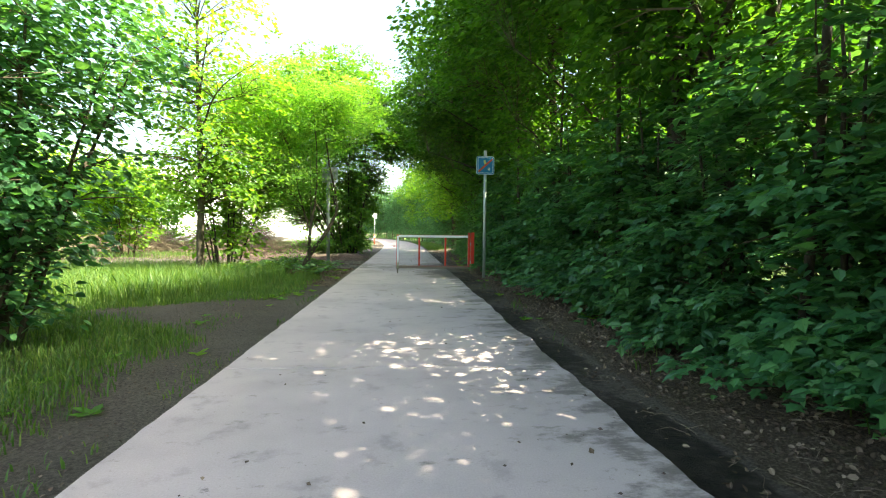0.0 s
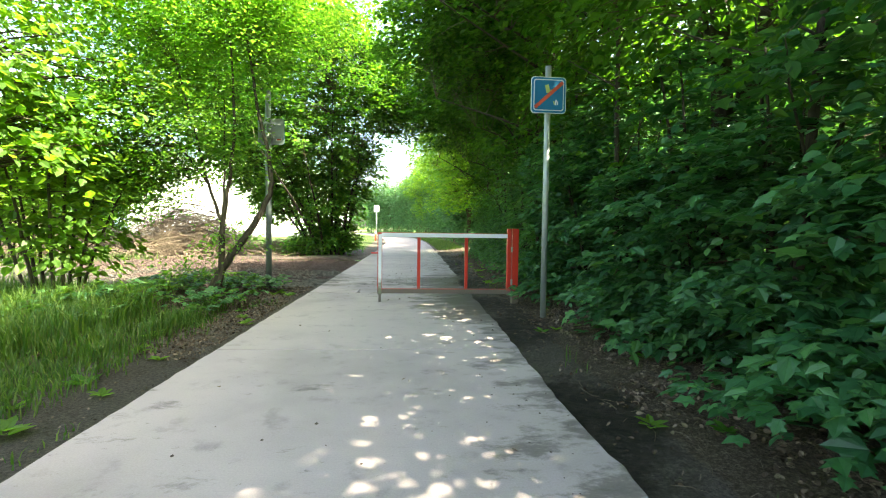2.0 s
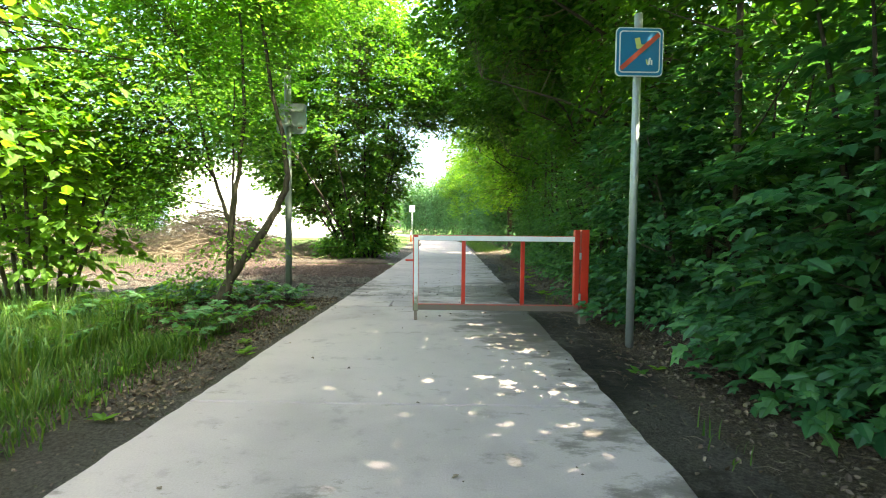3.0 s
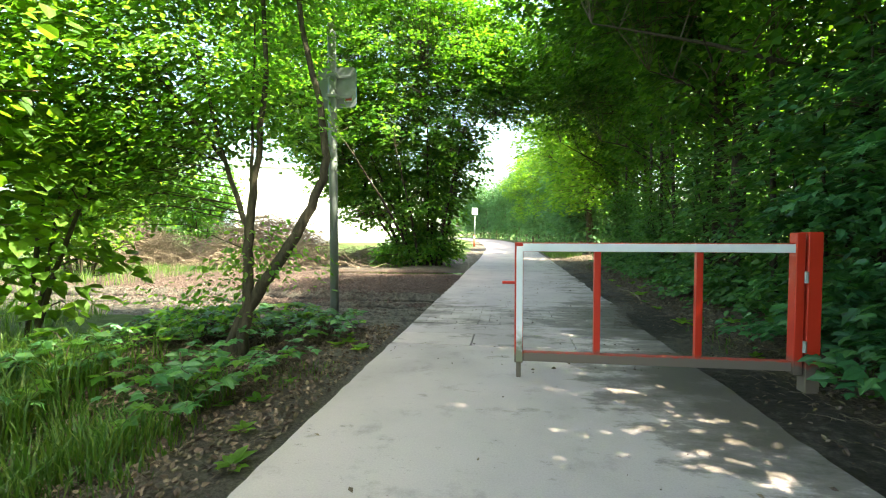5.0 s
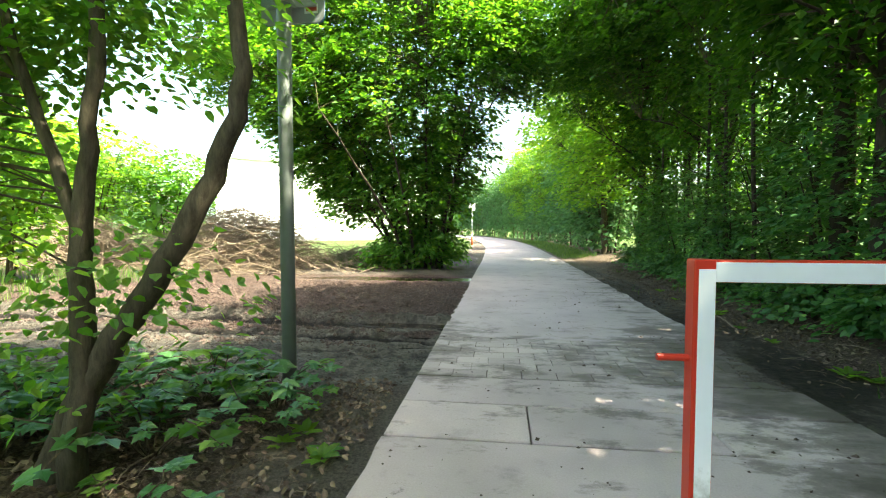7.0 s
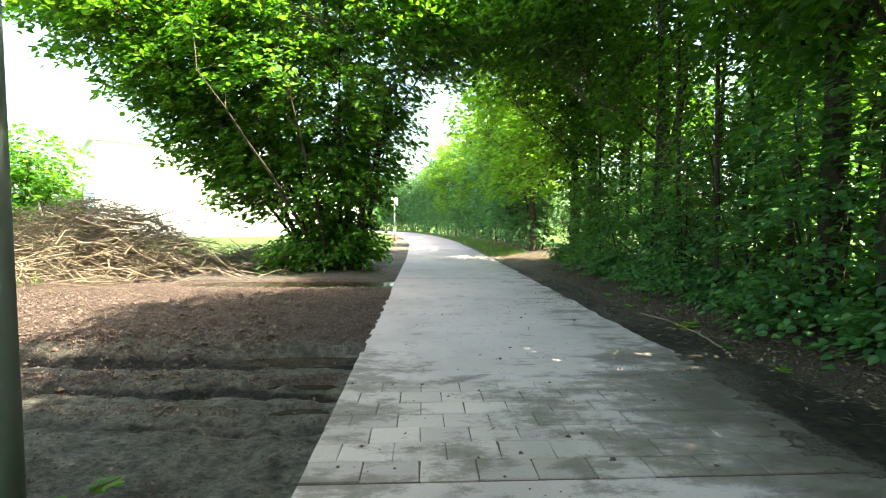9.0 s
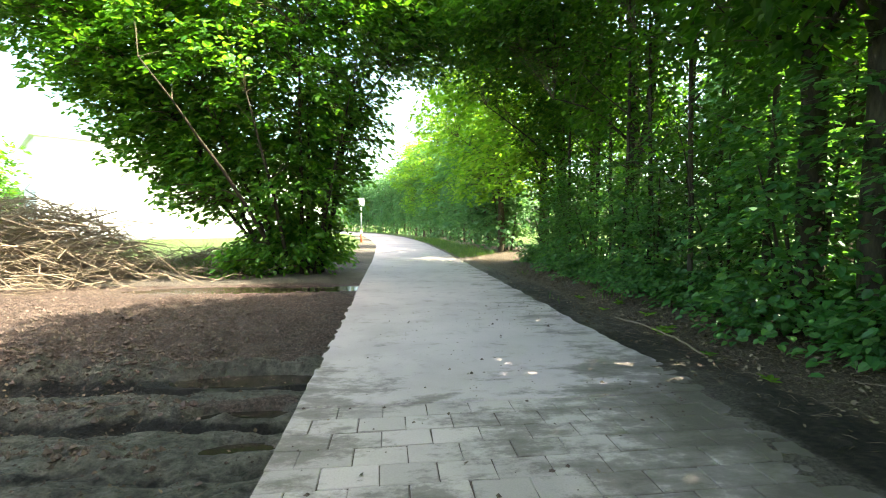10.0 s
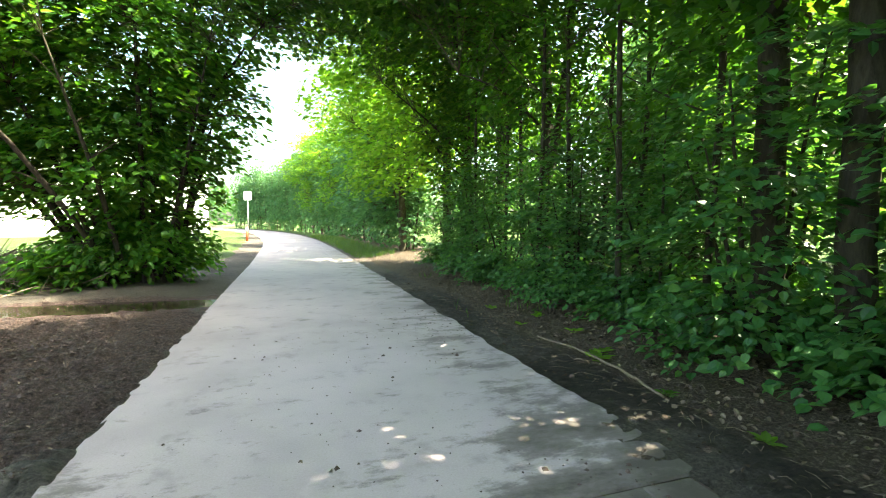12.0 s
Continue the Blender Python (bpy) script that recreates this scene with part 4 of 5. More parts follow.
    for i in range(16):
        a = 2 * np.pi * i / 16 + rng.random() * 0.3
        rr, hh = rng.uniform(1.2, 4.2) * (0.5 if np.cos(a) > 0.1 else 1.0), rng.uniform(3.8, 7.2)
        limbs.append([(0.55 * np.cos(a), 0.45 * np.sin(a), -0.1, 0.055), (0.55 * np.cos(a) + 0.28 * rr * np.cos(a), 0.45 * np.sin(a) + 0.28 * rr * np.sin(a), 0.42 * hh, 0.042), (rr * np.cos(a), rr * np.sin(a), hh, 0.010)])
    limbs += [[(-0.5, -0.2, -0.1, 0.05), (-2.0, -0.6, 3.2, 0.035), (-4.4, -1.2, 5.8, 0.01)], [(-0.4, -0.3, -0.1, 0.05), (-1.5, -0.9, 3.8, 0.035), (-3.2, -1.6, 6.2, 0.01)], [(-0.5, -0.3, -0.1, 0.055), (-2.2, -0.9, 3.6, 0.04), (-5.6, -1.5, 7.4, 0.01)], [(0.4, -0.1, -0.1, 0.05), (1.0, -0.2, 3.6, 0.035), (2.8, -0.2, 5.9, 0.01)]]
    blobs = [(0, 0.1, 0.75, 1.35, 1.2, 0.75, 260), (-0.1, 0, 2.4, 1.8, 1.7, 1.4, 420), (-0.9, -0.2, 4.5, 3.3, 2.7, 1.5, 700), (-2.6, -0.8, 5.6, 3.0, 2.4, 1.6, 480), (-0.2, 0, 7.0, 3.4, 3.0, 1.7, 560), (1.7, -0.6, 6.4, 2.3, 2.4, 1.4, 260), (-2.5, -0.3, 3.1, 1.7, 1.3, 0.9, 280), (-1.0, -0.9, 0.45, 0.9, 0.6, 0.4, 60), (-2.0, -0.5, 2.2, 1.2, 1.0, 0.9, 170), (-3.3, -0.6, 3.9, 1.4, 1.1, 0.8, 150), (0.9, 0.2, 3.7, 1.4, 1.5, 1.5, 220), (-4.3, -1.2, 5.9, 2.4, 2.0, 1.3, 300), (2.9, -0.2, 6.0, 1.6, 2.0, 1.0, 230), (3.4, -0.4, 7.2, 1.7, 1.8, 1.1, 190), (-0.3, 0, 8.9, 3.2, 3.0, 1.3, 330), (-3.4, -0.5, 7.5, 2.4, 2.2, 1.4, 300), (-0.4, 0, 10.2, 3.0, 2.8, 1.3, 360), (-5.6, -1.6, 6.4, 2.0, 1.8, 1.2, 230), (-5.4, -1.0, 8.3, 2.2, 2.0, 1.4, 260), (-3.9, -1.3, 4.5, 1.4, 1.2, 0.8, 110), (-3.6, 0, 9.4, 2.4, 2.2, 1.3, 260), (2.2, 0, 8.6, 2.2, 2.2, 1.4, 260)]
    plant(b, rng, limbs, blobs, LEAF_HAZEL, BARK_DARK, TWIG, per=16, spread=0.36, size=0.155, trunks=0, crown="foliage", twig_r=0.010)


build_left()


# ---- hedge and trees beyond the side path ----
def build_far():
    kinds = []
    for k in range(3):
        rng = np.random.default_rng(110 + k)
        s = thing("far_hedge_shrub", "tall hedge shrub along the bend, its leaf green tinted pale for haze", "shrub", group="hedge along the bend")
        limbs = [[(0.2 * np.cos(a), 0.2 * np.sin(a), -0.1, 0.04), (0.5 * np.cos(a), 0.5 * np.sin(a), 2.2, 0.03), (0.9 * np.cos(a), 0.9 * np.sin(a), 4.4, 0.01)] for a in rng.random(5) * 6.28]
        h = (5.4, 6.4, 5.9)[k]
        blobs = [(0, 0, 0.33 * h, 1.35, 1.7, 0.34 * h, 170), (0, 0, 0.70 * h, 1.5, 1.8, 0.32 * h, 170)]
        plant(s, rng, limbs, blobs, LEAF_FAR_HAZED, BARK, TWIG, per=11, spread=0.45, size=0.24, fine=False, trunks=0, crown="foliage")
        kinds.append(s)
    rng = np.random.default_rng(12)
    y, n = 33.4, 0
    while y < 96:
        m = pose(float(right_edge(y)) + 2.55 + rng.uniform(-0.15, 0.25), y, 0.1, 0, 0, rng.uniform(0, 360)) @ Matrix.Diagonal((1.05, 1.05, float(np.interp(y, [36, 46, 70], [1.05, 1.25, 1.45])), 1))
        if n < 3:
            kinds[n].matrix_basis = m
        else:
            copy_thing(kinds[int(rng.integers(3))], m)
        y += rng.uniform(2.1, 2.6)
        n += 1
    # scrub behind the wood's edge
    for n in range(7):
        copy_thing(kinds[n % 3], pose(7.3 + 0.4 * math.sin(2.1 * n), -3.5 + 3.3 * n, 0.05, 0, 0, 77 * n))
    for n in range(7):
        copy_thing(kinds[n % 3], pose(10.6 + 0.8 * math.sin(1.7 * n), 15.5 + 2.7 * n, 0.05, 0, 0, 61 * n) @ Matrix.Diagonal((1, 1, 1.25, 1)))
    for n in range(6):
        copy_thing(kinds[(n + 1) % 3], pose(14.5 + 0.9 * math.sin(2.3 * n), 14.5 + 3.4 * n, 0.05, 0, 0, 47 * n) @ Matrix.Diagonal((1.3, 1.3, 1.75, 1)))
    # taller trees behind it and at the side path
    kinds = []
    for k in range(2):
        rng = np.random.default_rng(130 + k)
        t = thing("hedgerow_tree", "sunlit yellow-green tree arching towards the path", "tree", group="trees along the bend")
        limbs = [[(0, 0, -0.1, 0.14), (0.05, 0.05, 2.5, 0.11), (-0.3, 0.0, 8.5, 0.02)]]
        for i in range(8):
            a, z, r = rng.random() * 6.28, rng.uniform(2.0, 6.0), rng.uniform(1.5, 2.8)
            limbs.append([(0.03, 0.03, z, 0.045), (0.5 * r * np.cos(a), 0.5 * r * np.sin(a), z + 0.6, 0.025), (r * np.cos(a), r * np.sin(a), z + 1.2, 0.008)])
        blobs = [(-0.6, 0, 3.6, 1.7, 2.2, 1.7, 210), (-1.2, 0, 5.8, 2.7, 2.6, 1.6, 300), (-0.9, 0, 8.2, 2.4, 2.4, 1.5, 200)]
        plant(t, rng, limbs, blobs, LEAF_LIGHT, BARK, TWIG, per=12, spread=0.44, size=0.20, fine=False)
        kinds.append(t)
    for n, (x, y) in enumerate(((3.7, 27.9), (3.5, 32.6), (4.3, 39.5), (3.6, 49.0), (2.3, 60.0), (12.5, 31.0), (12.0, 24.0), (13.0, 18.0), (9.0, 14.0), (9.6, 6.0), (9.2, -1.0), (11.0, 37.0))):
        m = pose(x, y, 0.1, 0, 0, (0, 140, 250, 60)[n % 4] if n > 4 else (-20, 30, 10, -40)[n % 4])
        if n < 2:
            kinds[n].matrix_basis = m
        else:
            copy_thing(kinds[n % 2], m)


build_far()


# ---- white building across the field ----
def build_house():
    h = thing("building", "long white rendered building across the field", "building", (-25.5, 49, 0), -50)
    part("wall", box((-9, 0, 0.5), (0, 23, 7.4), 0), PLASTER, h)
    part("plinth", box((-9.04, -0.04, -0.2), (0.04, 23.04, 0.5), 0.01), ROOFING, h)
    part("roof", box((-9.25, -0.25, 7.4), (0.25, 23.25, 7.7), 0.03), PLASTER, h, "white roof edge")


build_house()


def build_treeline():
    rng = np.random.default_rng(150)
    n = 5200
    a = np.concatenate([rng.uniform(radians(95), radians(170), n // 2), rng.uniform(radians(-40), radians(85), n // 2)])
    r = rng.uniform(95, 125, n)
    x, y = r * np.cos(a), 20 + r * np.sin(a)
    top = 7 + 2.5 * np.sin(a * 31) + 1.6 * np.sin(a * 77 + 1)
    c = np.stack([x, y, top * rng.random(n) ** 0.7], -1)
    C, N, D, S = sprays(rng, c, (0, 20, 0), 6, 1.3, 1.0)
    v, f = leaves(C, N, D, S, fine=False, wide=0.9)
    tagged(new("far_woods", mesh_of("far_woods", v, f, LEAF_FAR_HAZED)), "line of far trees round the fields, haze put into their leaf colour", "trees", kind="stuff")


build_treeline()


# ---- brushwood, ground plants, grass, litter ----
def build_pile(at, w, d, h, n, seed):
    rng = np.random.default_rng(seed)
    paths = []
    for _ in range(n):
        u, v = rng.normal(0, 0.42), rng.normal(0, 0.42)
        top = h * max(0.08, 1 - u * u - v * v)
        c = np.array([u * w / 2, v * d / 2, rng.random() * top])
        a, l = rng.normal(0, 0.9) + np.pi * rng.integers(2), rng.uniform(0.5, 2.1)
        e = np.array([np.cos(a), 0.6 * np.sin(a), rng.normal(0.0, 0.34)]) * l / 2
        b = rng.normal(0, 0.14, 3) + np.array([0, 0, 0.10])
        r = 0.003 + rng.gamma(1.5, 0.0038)
        p, q = c - e, c + e
        p[2], q[2] = max(p[2], 0.0), max(q[2], 0.0)
        paths.append([(*p, r), (*(c + b), 0.85 * r), (*q, 0.4 * r)])
    v, f = tubes(paths, 4)
    ob = new("brush_pile", mesh_of("brush_pile", v, f, BRUSH))
    ob.location = at
    tagged(ob, "heap of dry cut brushwood on the edge of the mud", "brushwood", "heaps of brushwood", "stuff")


build_pile((-9.0, 25.3, 0.0), 6.8, 3.0, 1.75, 2300, 1)
build_pile((-14.2, 25.4, 0.0), 6.5, 2.6, 1.4, 1500, 2)
build_pile((-5.6, 26.5, 0.0), 3.2, 1.6, 0.55, 260, 3)


def scatter_leaves(name, label, x, y, size, leaf, rng, lift=0.012, flat=0.35, fine=False):
    z = ground_height(x, y) + lift
    n = len(x)
    N = np.stack([rng.normal(0, flat, n), rng.normal(0, flat, n), np.ones(n)], -1)
    v, f = leaves(np.stack([x, y, z], -1), N, rng.normal(0, 1, (n, 3)), size * rng.uniform(0.5, 1.3, n), fine=fine)
    tagged(new(name, mesh_of(name, v, f, leaf)), label, "leaf litter", kind="stuff")


rng = np.random.default_rng(200)
x, y = 1.55 + 2.2 * rng.random(36000) ** 0.75, rng.uniform(-1, 27, 36000)
keep = (x > 2.1 + 0.25 * wave(x, y, 2.5, 31)) & (rng.random(36000) < 0.45 + 0.55 * (y < 13)) | (rng.random(36000) < 0.16)
scatter_leaves("leaf_litter", "dry brown leaves on the earth below the hedge", x[keep], y[keep], 0.040, LEAF_DRY, rng, 0.012, 0.5, True)
x, y = rng.uniform(-4.8, -1.72, 11000), rng.uniform(10.5, 15.9, 11000)
scatter_leaves("leaf_litter", "brown dead leaves below the small tree", x, y, 0.040, LEAF_DRY, rng, 0.012, 0.6, True)
x, y = rng.uniform(-1.5, 1.5, 60), rng.uniform(1, 24, 60)
scatter_leaves("fallen_leaves", "few small fallen leaves on the concrete", x, y, 0.04, LEAF_DRY, rng, 0.078)


def scatter_twigs(name, label, x, y, rng, length=0.12, r=0.0022, mat=BRUSH):
    z = ground_height(x, y)
    a, l = rng.random(len(x)) * 6.28, length * rng.uniform(0.4, 1.7, len(x))
    dx, dy, up = 0.5 * l * np.cos(a), 0.5 * l * np.sin(a), rng.uniform(0.004, 0.03, len(x))
    paths = [[(x[i] - dx[i], y[i] - dy[i], z[i] + 0.004, r), (x[i] + 0.15 * dy[i], y[i] - 0.15 * dx[i], z[i] + up[i], r), (x[i] + dx[i], y[i] + dy[i], z[i] + 0.006, 0.5 * r)] for i in range(len(x))]
    v, f = tubes(paths, 3)
    tagged(new(name, mesh_of(name, v, f, mat)), label, "twigs", kind="stuff")


rng = np.random.default_rng(205)
x, y = rng.uniform(1.7, 3.2, 1500), rng.uniform(0, 27, 1500)
scatter_twigs("twig_litter", "thin dry twigs among the leaves below the hedge", x, y, rng)
x, y = rng.uniform(-4.6, -1.8, 900), rng.uniform(10.8, 15.8, 900)
scatter_twigs("twig_litter", "thin dry twigs below the small tree", x, y, rng)
x, y = rng.uniform(-8.5, -1.75, 900), rng.uniform(16.2, 24.2, 900)
scatter_twigs("straw_litter", "bits of straw and twig trodden into the mud", x, y, rng, 0.09, 0.0018)


def grass(name, label, x, y, h, rng, mat=GRASS):
    n = len(x)
    z = ground_height(x, y) - 0.01
    a = rng.random(n) * 6.28
    l = h * rng.uniform(0.5, 1.3, n)
    w = 0.0035 + 0.004 * rng.random(n)
    bend = l * rng.uniform(0.15, 0.75, n)
    base = np.stack([x, y, z], -1)
    s = np.stack([-np.sin(a), np.cos(a), np.zeros(n)], -1) * w[:, None]
    d = np.stack([np.cos(a), np.sin(a), np.zeros(n)], -1)
    mid = base + d * (0.3 * bend)[:, None] + np.array([0, 0, 0.6]) * l[:, None]
    tip = base + d * bend[:, None] + np.array([0, 0, 0.92]) * l[:, None]
    v = np.stack([base - s, base + s, mid + 0.8 * s, mid - 0.8 * s, tip], 1).reshape(-1, 3)
    i = np.arange(n)[:, None] * 5
    tagged(new(name, mesh_of(name, v, [i + [0, 1, 2, 3], i + [3, 2, 4]], mat)), label, "grass", kind="stuff")


def turf_points(rng, n, x0, x1, y0, y1, bare=0.45):
    x, y = rng.uniform(x0, x1, n), rng.uniform(y0, y1, n)
    verge = left_edge(y) - bare - 0.25 * (1 + wave(x, y, 1.6, 11)) - 0.15 * np.exp(-((y - 3.5) / 2.0) ** 2) - 2.4 * np.exp(-((y - 7.0) / 1.0) ** 2)
    clump = 0.5 + 0.5 * wave(x, y, 3.5, 21)
    keep = (x < verge - 0.15 + 0.3 * rng.random(n)) & (rng.random(n) < 0.25 + 0.75 * clump) & (in_mud(x, y) < 0.3)
    return x[keep], y[keep]


rng = np.random.default_rng(210)
x, y = turf_points(rng, 70000, -6.0, -1.9, 0.2, 12.6, 0.35)
grass("short_grass", "short sunlit green grass of the verge", x, y, 0.12, rng)
x, y = turf_points(rng, 26000, -7.5, -2.7, 7.5, 13.6, 1.3)
grass("long_grass", "long bright grass round the young trees", x, y, 0.38, rng)
x, y = turf_points(rng, 26000, -17, -6.0, 8.0, 17.5)
grass("field_grass", "bright grass of the clearing", x, y, 0.30, rng)
x, y = rng.uniform(-17, -7.6, 14000), rng.uniform(18.0, 24.0, 14000)
keep = (in_mud(x, y) < 0.35) | (rng.random(14000) < 0.25) & (x < -9)
grass("field_grass", "bright grass behind the muddy track", x[keep], y[keep], 0.28, rng)
x, y = rng.uniform(-4.8, -2.4, 5200), rng.uniform(10.4, 13.2, 5200)
keep = wave(x, y, 2.5, 61) > -0.1
grass("long_grass", "tangled long grass between the brambles", x[keep], y[keep], 0.24, rng)
x, y = rng.uniform(-7.0, -4.2, 2400), rng.uniform(25.6, 28.0, 2400)
grass("field_grass", "green weeds growing through the brushwood", x, y, 0.4, rng)
x, y = rng.uniform(1.75, 2.9, 2600), rng.uniform(1, 27, 2600)
keep = wave(x, y, 4, 3) > 0.5
grass("verge_tufts", "sparse grass tufts below the hedge", x[keep], y[keep], 0.14, rng)
x, y = rng.uniform(1.6, 3.1, 5000), rng.uniform(31.5, 55, 5000)
x = x - 1.45 + right_edge(y)
grass("bend_grass", "low grass strip along the bend", x, y, 0.2, rng)


def build_ground_plants():
    kinds = []
    for k in range(3):
        rng = np.random.default_rng(230 + k)
        b = thing("bramble", "low broad-leaved bramble sprawling on the leaf litter", "plant", group="brambles below the small tree")
        n = 6
        for i in range(n):
            a, l = 2 * np.pi * i / n + rng.random() * 0.6, rng.uniform(0.3, 0.6)
            p = smooth_path([(0, 0, -0.03, 0.005), (0.5 * l * np.cos(a), 0.5 * l * np.sin(a), rng.uniform(0.18, 0.34), 0.004), (l * np.cos(a), l * np.sin(a), rng.uniform(0.10, 0.26), 0.002)], rng, 0.008)
            v, f = tubes([p], 4)
            part_mesh("cane", mesh_of("cane", v, f, TWIG), b)
            C, D = [], []
            for q in p[3::2]:
                for s in range(3):
                    d = np.array([np.cos(a + (s - 1) * 1.2), np.sin(a + (s - 1) * 1.2), rng.normal(-0.1, 0.15)])
                    C.append(q[:3] + 0.045 * d)
                    D.append(d)
            C, D = np.array(C), np.array(D)
            N = np.stack([rng.normal(0, 0.3, len(C)), rng.normal(0, 0.3, len(C)), np.ones(len(C))], -1)
            v, f = leaves(C, N, D, rng.uniform(0.06, 0.125, len(C)), wide=0.95, lobed=True)
            part_mesh("leaves", mesh_of("leaves", v, f, LEAF_DEEP if i % 3 else LEAF_HAZEL), b)
        kinds.append(b)
    rng = np.random.default_rng(240)
    done = 0
    for i in range(38):
        x, y = rng.uniform(-4.9, -2.3), rng.uniform(11.6, 15.1)
        if i % 4 == 0:
            x, y = rng.uniform(-3.4, -2.2), rng.uniform(14.4, 15.25)
        s = rng.uniform(0.75, 1.35)
        m = pose(x, y, float(ground_height(np.array([x]), np.array([y]))[0]), 0, 0, rng.uniform(0, 360)) @ Matrix.Scale(s if done > 2 else 1.0, 4)
        if done < 3:
            kinds[done].matrix_basis = m
        else:
            copy_thing(kinds[int(rng.integers(3))], m)
        done += 1


build_ground_plants()


def build_weeds():
    rng = np.random.default_rng(245)
    kinds = []
    for k in range(3):
        w = thing("broad_weed", "low rosette of broad green weed leaves in the bare verge", "plant", group="weeds along the verge")
        n = 9
        for i in range(n):
            a = 2 * np.pi * i / n + rng.random() * 0.4
            l = rng.uniform(0.10, 0.20)
            d = np.array([[np.cos(a), np.sin(a), rng.uniform(0.15, 0.7)]])
            N = np.array([[-0.4 * np.cos(a), -0.4 * np.sin(a), 1.0]])
            v, f = leaves(0.55 * l * d + [0, 0, 0.005], N, d, np.array([l]), wide=0.55)
            part_mesh("leaf", mesh_of("leaf", v, f, LEAF_LIGHT if k else LEAF_HAZEL), w)
        kinds.append(w)
    spots = [(rng.uniform(-3.1, -1.9), rng.uniform(3.0, 13.5)) for _ in range(26)] + [(rng.uniform(-2.3, -1.8), rng.uniform(13.5, 15.4)) for _ in range(6)] + [(-1.78, 12.1), (1.75, 6.5), (1.9, 9.0)] + [(rng.uniform(1.95, 2.7), rng.uniform(4, 26)) for _ in range(24)]
    for i, (x, y) in enumerate(spots):
        m = pose(x, y, float(ground_height(np.array([x]), np.array([y]))[0]), 0, 0, rng.uniform(0, 360)) @ Matrix.Scale(rng.uniform(0.45, 0.95) if i > 2 else 0.8, 4)
        if i < 3:
            kinds[i].matrix_basis = m
        else:
            copy_thing(kinds[i % 3], m)


build_weeds()
rng = np.random.default_rng(247)
x, y = rng.uniform(-4.4, -1.68, 9000), rng.uniform(0.2, 14, 9000)
keep = wave(x, y, 3.0, 51) > 0.15
grass("verge_tufts", "thin grass tufts in the bare soil beside the concrete", x[keep], y[keep], 0.07, rng)
x, y = rng.uniform(-4.6, -1.66, 4500), rng.uniform(0.2, 14, 4500)
scatter_leaves("leaf_litter", "small dry leaves and chips on the bare verge", x, y, 0.024, LEAF_DRY, rng)

# fallen stick by the paving
rng = np.random.default_rng(250)
v, f = tubes([smooth_path([(2.02, 20.0, 0.03, 0.009), (2.15, 19.3, 0.05, 0.011), (2.05, 18.6, 0.045, 0.012), (2.0, 18.2, 0.03, 0.010)], rng, 0.01)], 6)
tagged(new("fallen_stick", mesh_of("fallen_stick", v, f, BRUSH, True)), "bent pale stick lying on the dark earth", "stick")


# clods and chips thrown up in the mud
def build_clods():
    rng = np.random.default_rng(260)
    n = 60000
    x, y = rng.uniform(-9.0, -1.7, n), rng.uniform(16.0, 24.0, n)
    keep = (in_mud(x, y) > 0.6) & (rng.random(n) < np.where((y > 18.2) & (y < 22.3), 1.0, 0.25))
    x, y = x[keep], y[keep]
    s = np.minimum(rng.gamma(1.5, 0.0032, len(x)) + 0.003, 0.016)
    # crests thrown up beside the wheel ruts
    for c, w, k in ((18.6, 0.16, 2600), (17.6, 0.07, 900), (16.95, 0.06, 700), (19.6, 0.30, 1800), (20.8, 0.40, 1800)):
        cx = rng.uniform(-8.5, -2.2, k)
        cy = c + 0.10 * np.sin(0.9 * cx) + rng.normal(0, w, k)
        x, y, s = np.concatenate([x, cx]), np.concatenate([y, cy]), np.concatenate([s, np.minimum(rng.gamma(2.0, 0.006, k) + 0.006, 0.034)])
    n = len(x)
    base = np.array([[1, 0, 0], [0, 1, 0], [-1, 0, 0], [0, -1, 0], [0, 0, 0.8], [0, 0, -0.8]], float)
    a = rng.random(n) * 6.28
    jit = base[None] * rng.uniform(0.7, 1.25, (n, 6, 1)) + rng.normal(0, 0.16, (n, 6, 3))
    rx = jit[..., 0] * np.cos(a)[:, None] - jit[..., 1] * np.sin(a)[:, None]
    ry = jit[..., 0] * np.sin(a)[:, None] + jit[..., 1] * np.cos(a)[:, None]
    v = np.stack([rx, ry, jit[..., 2]], -1) * s[:, None, None] + np.stack([x, y, ground_height(x, y) + 0.05 * s], -1)[:, None]
    i = np.arange(n)[:, None] * 6
    f = np.concatenate([i + [k, (k + 1) % 4, 4] for k in range(4)] + [i + [(k + 1) % 4, k, 5] for k in range(4)])
    tagged(new("mud_clods", mesh_of("mud_clods", v.reshape(-1, 3), [f], CLOD, False)), "dark crumbs and clods of churned mud", "mud", kind="stuff")
    x, y = rng.uniform(-9, -1.7, 2600), rng.uniform(16, 24.4, 2600)
    scatter_leaves("wood_chips", "pale chips and straw scattered over the mud", x, y, 0.028, LEAF_DRY, rng, 0.02, 0.6)


build_clods()

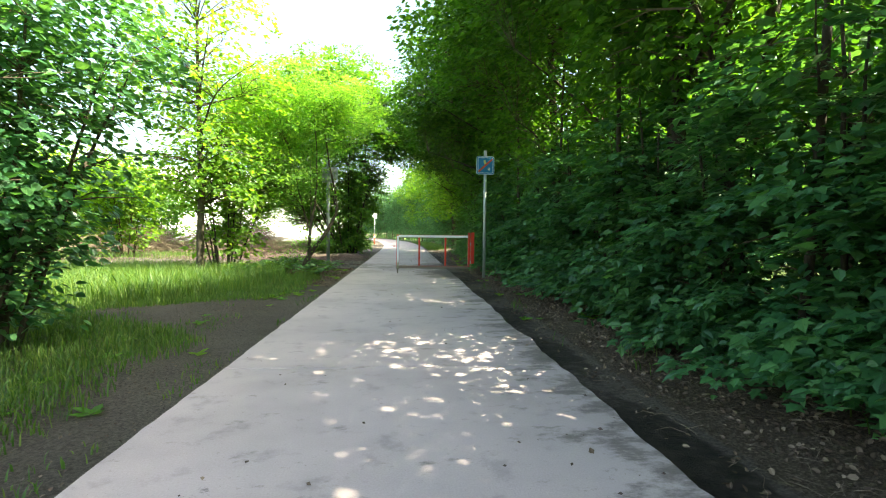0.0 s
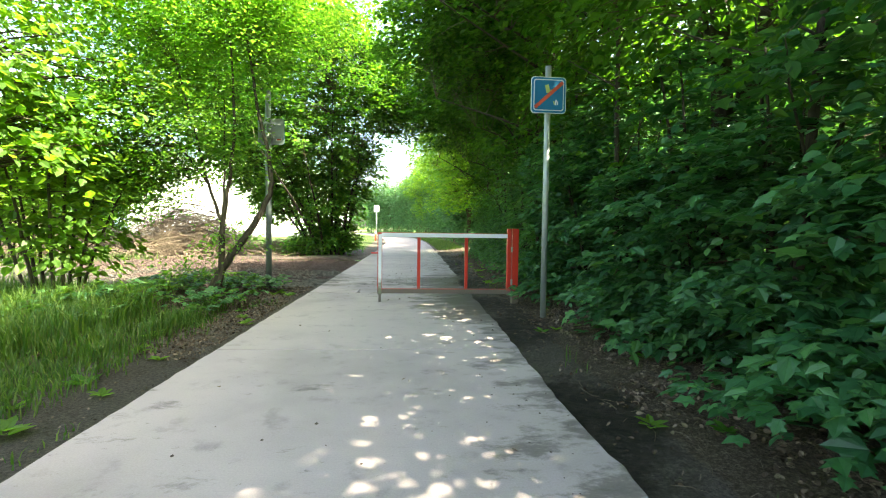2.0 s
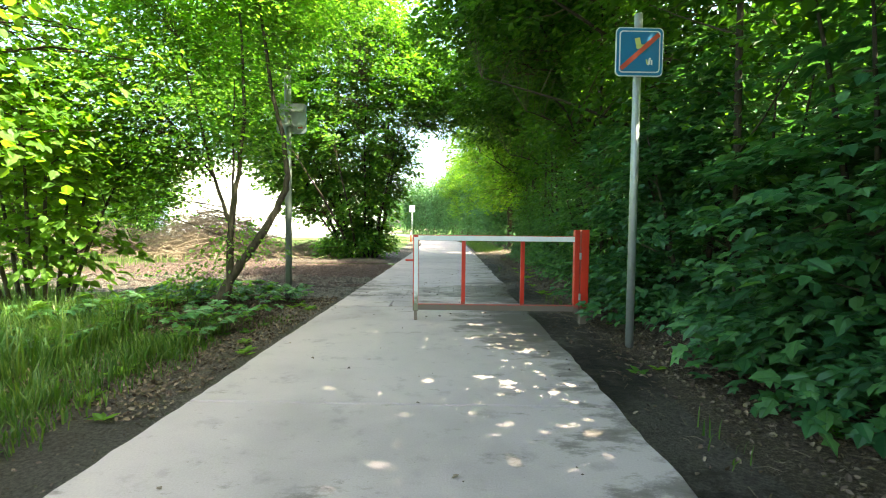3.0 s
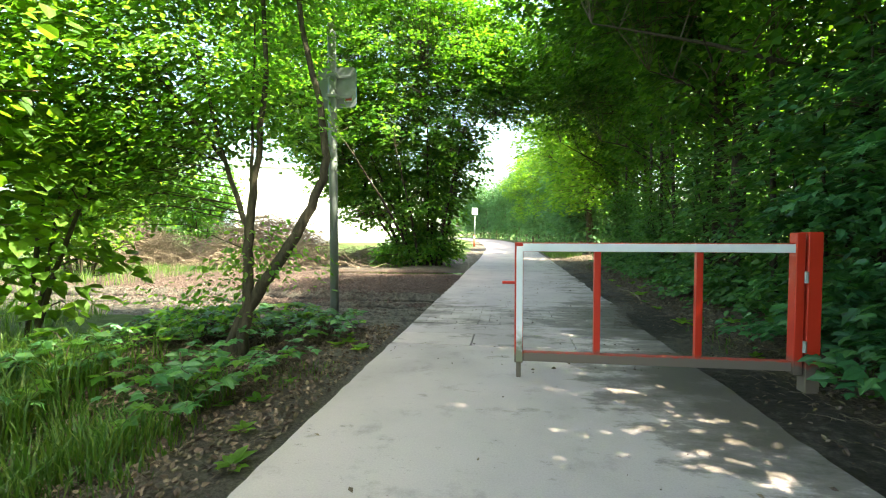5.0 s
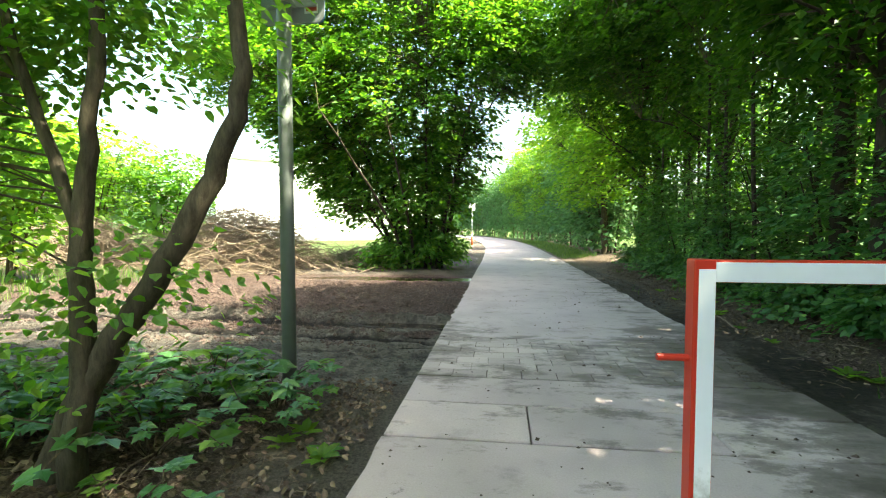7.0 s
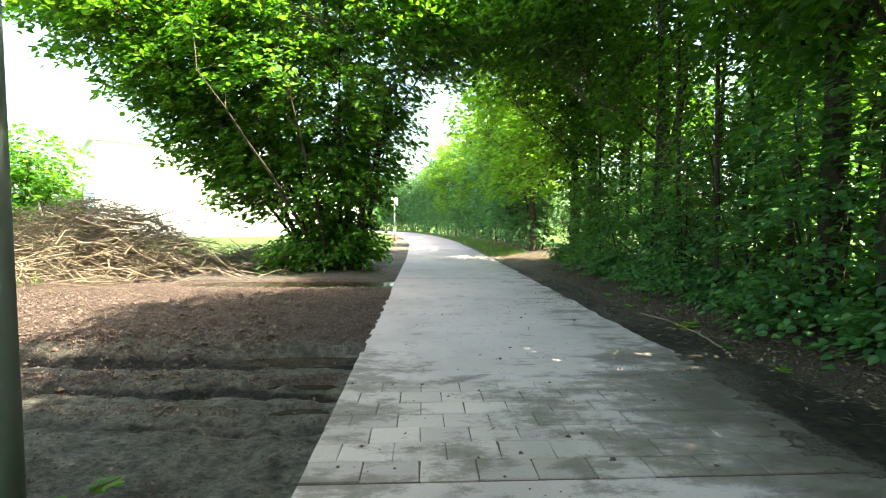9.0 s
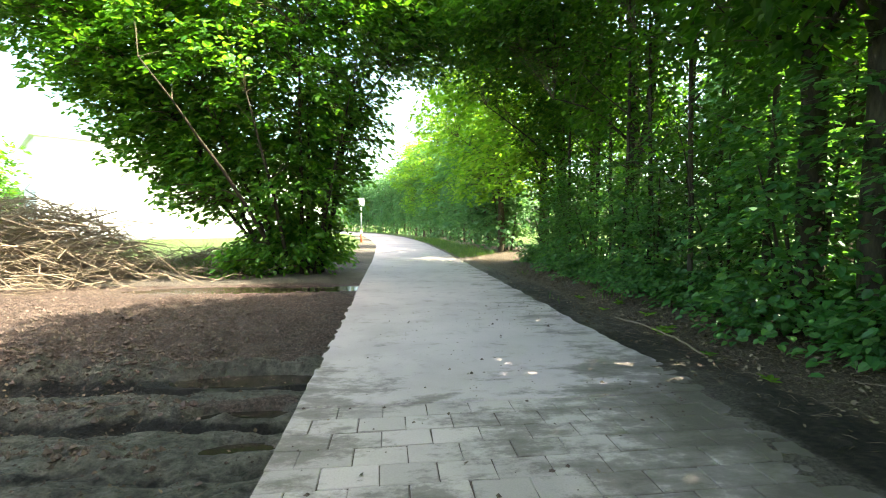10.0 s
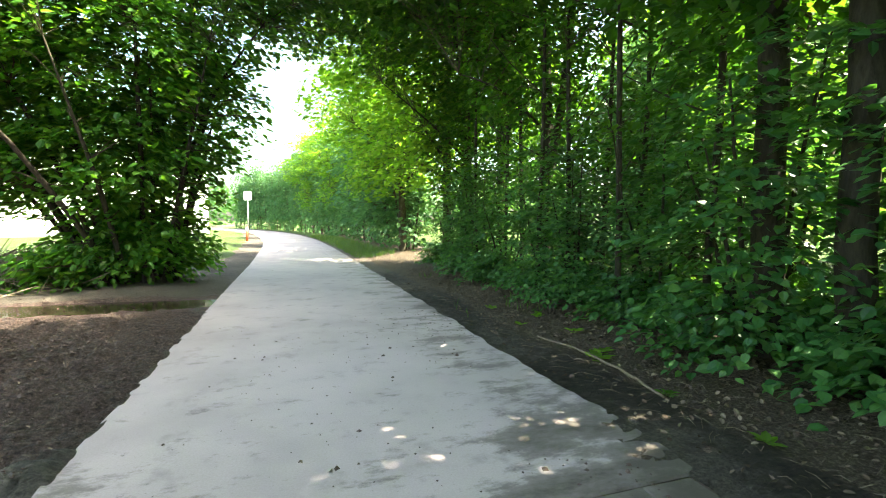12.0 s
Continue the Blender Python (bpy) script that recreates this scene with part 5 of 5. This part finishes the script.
# crumbs of earth trodden onto the paving
def build_crumbs():
    rng = np.random.default_rng(270)
    n = 1300
    y = np.where(rng.random(n) < 0.6, rng.uniform(14, 22, n), rng.uniform(0, 30, n))
    x = np.where(rng.random(n) < 0.6, 1.45 - np.abs(rng.normal(0, 0.45, n)), rng.uniform(-1.6, 1.45, n))
    keep = (x > -1.6) & (wave(x, y, 2.2, 41) > -0.1)
    x, y = x[keep], y[keep]
    n = len(x)
    s = rng.gamma(1.3, 0.0038, n) + 0.003
    a = rng.random(n) * 6.28
    ring = np.stack([np.stack([np.cos(a + k * 1.571), np.sin(a + k * 1.571), np.full(n, -0.2)], -1) * rng.uniform(0.6, 1.5, (n, 1)) for k in range(4)] + [np.tile([0, 0, 0.6], (n, 1))], 1)
    v = ring * s[:, None, None] + np.stack([x, y, np.full(n, 0.001)], -1)[:, None]
    i = np.arange(n)[:, None] * 5
    f = np.concatenate([i + [k, (k + 1) % 4, 4] for k in range(4)])
    tagged(new("earth_crumbs", mesh_of("earth_crumbs", v.reshape(-1, 3), [f], CLOD)), "dark crumbs of earth scattered over the concrete", "dirt", kind="stuff")
    # dead sticks in the leaf litter
    for i in range(26):
        if i % 2:
            x, y = rng.uniform(-4.2, -2.1), rng.uniform(11.5, 15.3)
        else:
            x, y = rng.uniform(2.1, 2.8), rng.uniform(2, 25)
        a, l = rng.random() * 6.28, rng.uniform(0.12, 0.4)
        z = float(ground_height(np.array([x]), np.array([y]))[0])
        p = smooth_path([(x, y, z + 0.012, 0.006), (x + 0.5 * l * np.cos(a), y + 0.5 * l * np.sin(a), z + 0.03, 0.005), (x + l * np.cos(a + 0.3), y + l * np.sin(a + 0.3), z + 0.012, 0.003)], rng, 0.004)
        v, f = tubes([p], 5)
        tagged(new("dead_stick", mesh_of("dead_stick", v, f, BRUSH if i % 3 else TWIG, True)), "short dead stick lying in the leaf litter", "stick", "sticks in the litter")


build_crumbs()

# set the plan to metres
for ob in list(scene.objects):
    if ob.parent is None and ob.type in {"MESH", "EMPTY"}:
        ob.matrix_basis = Matrix.Scale(UNIT, 4) @ ob.matrix_basis
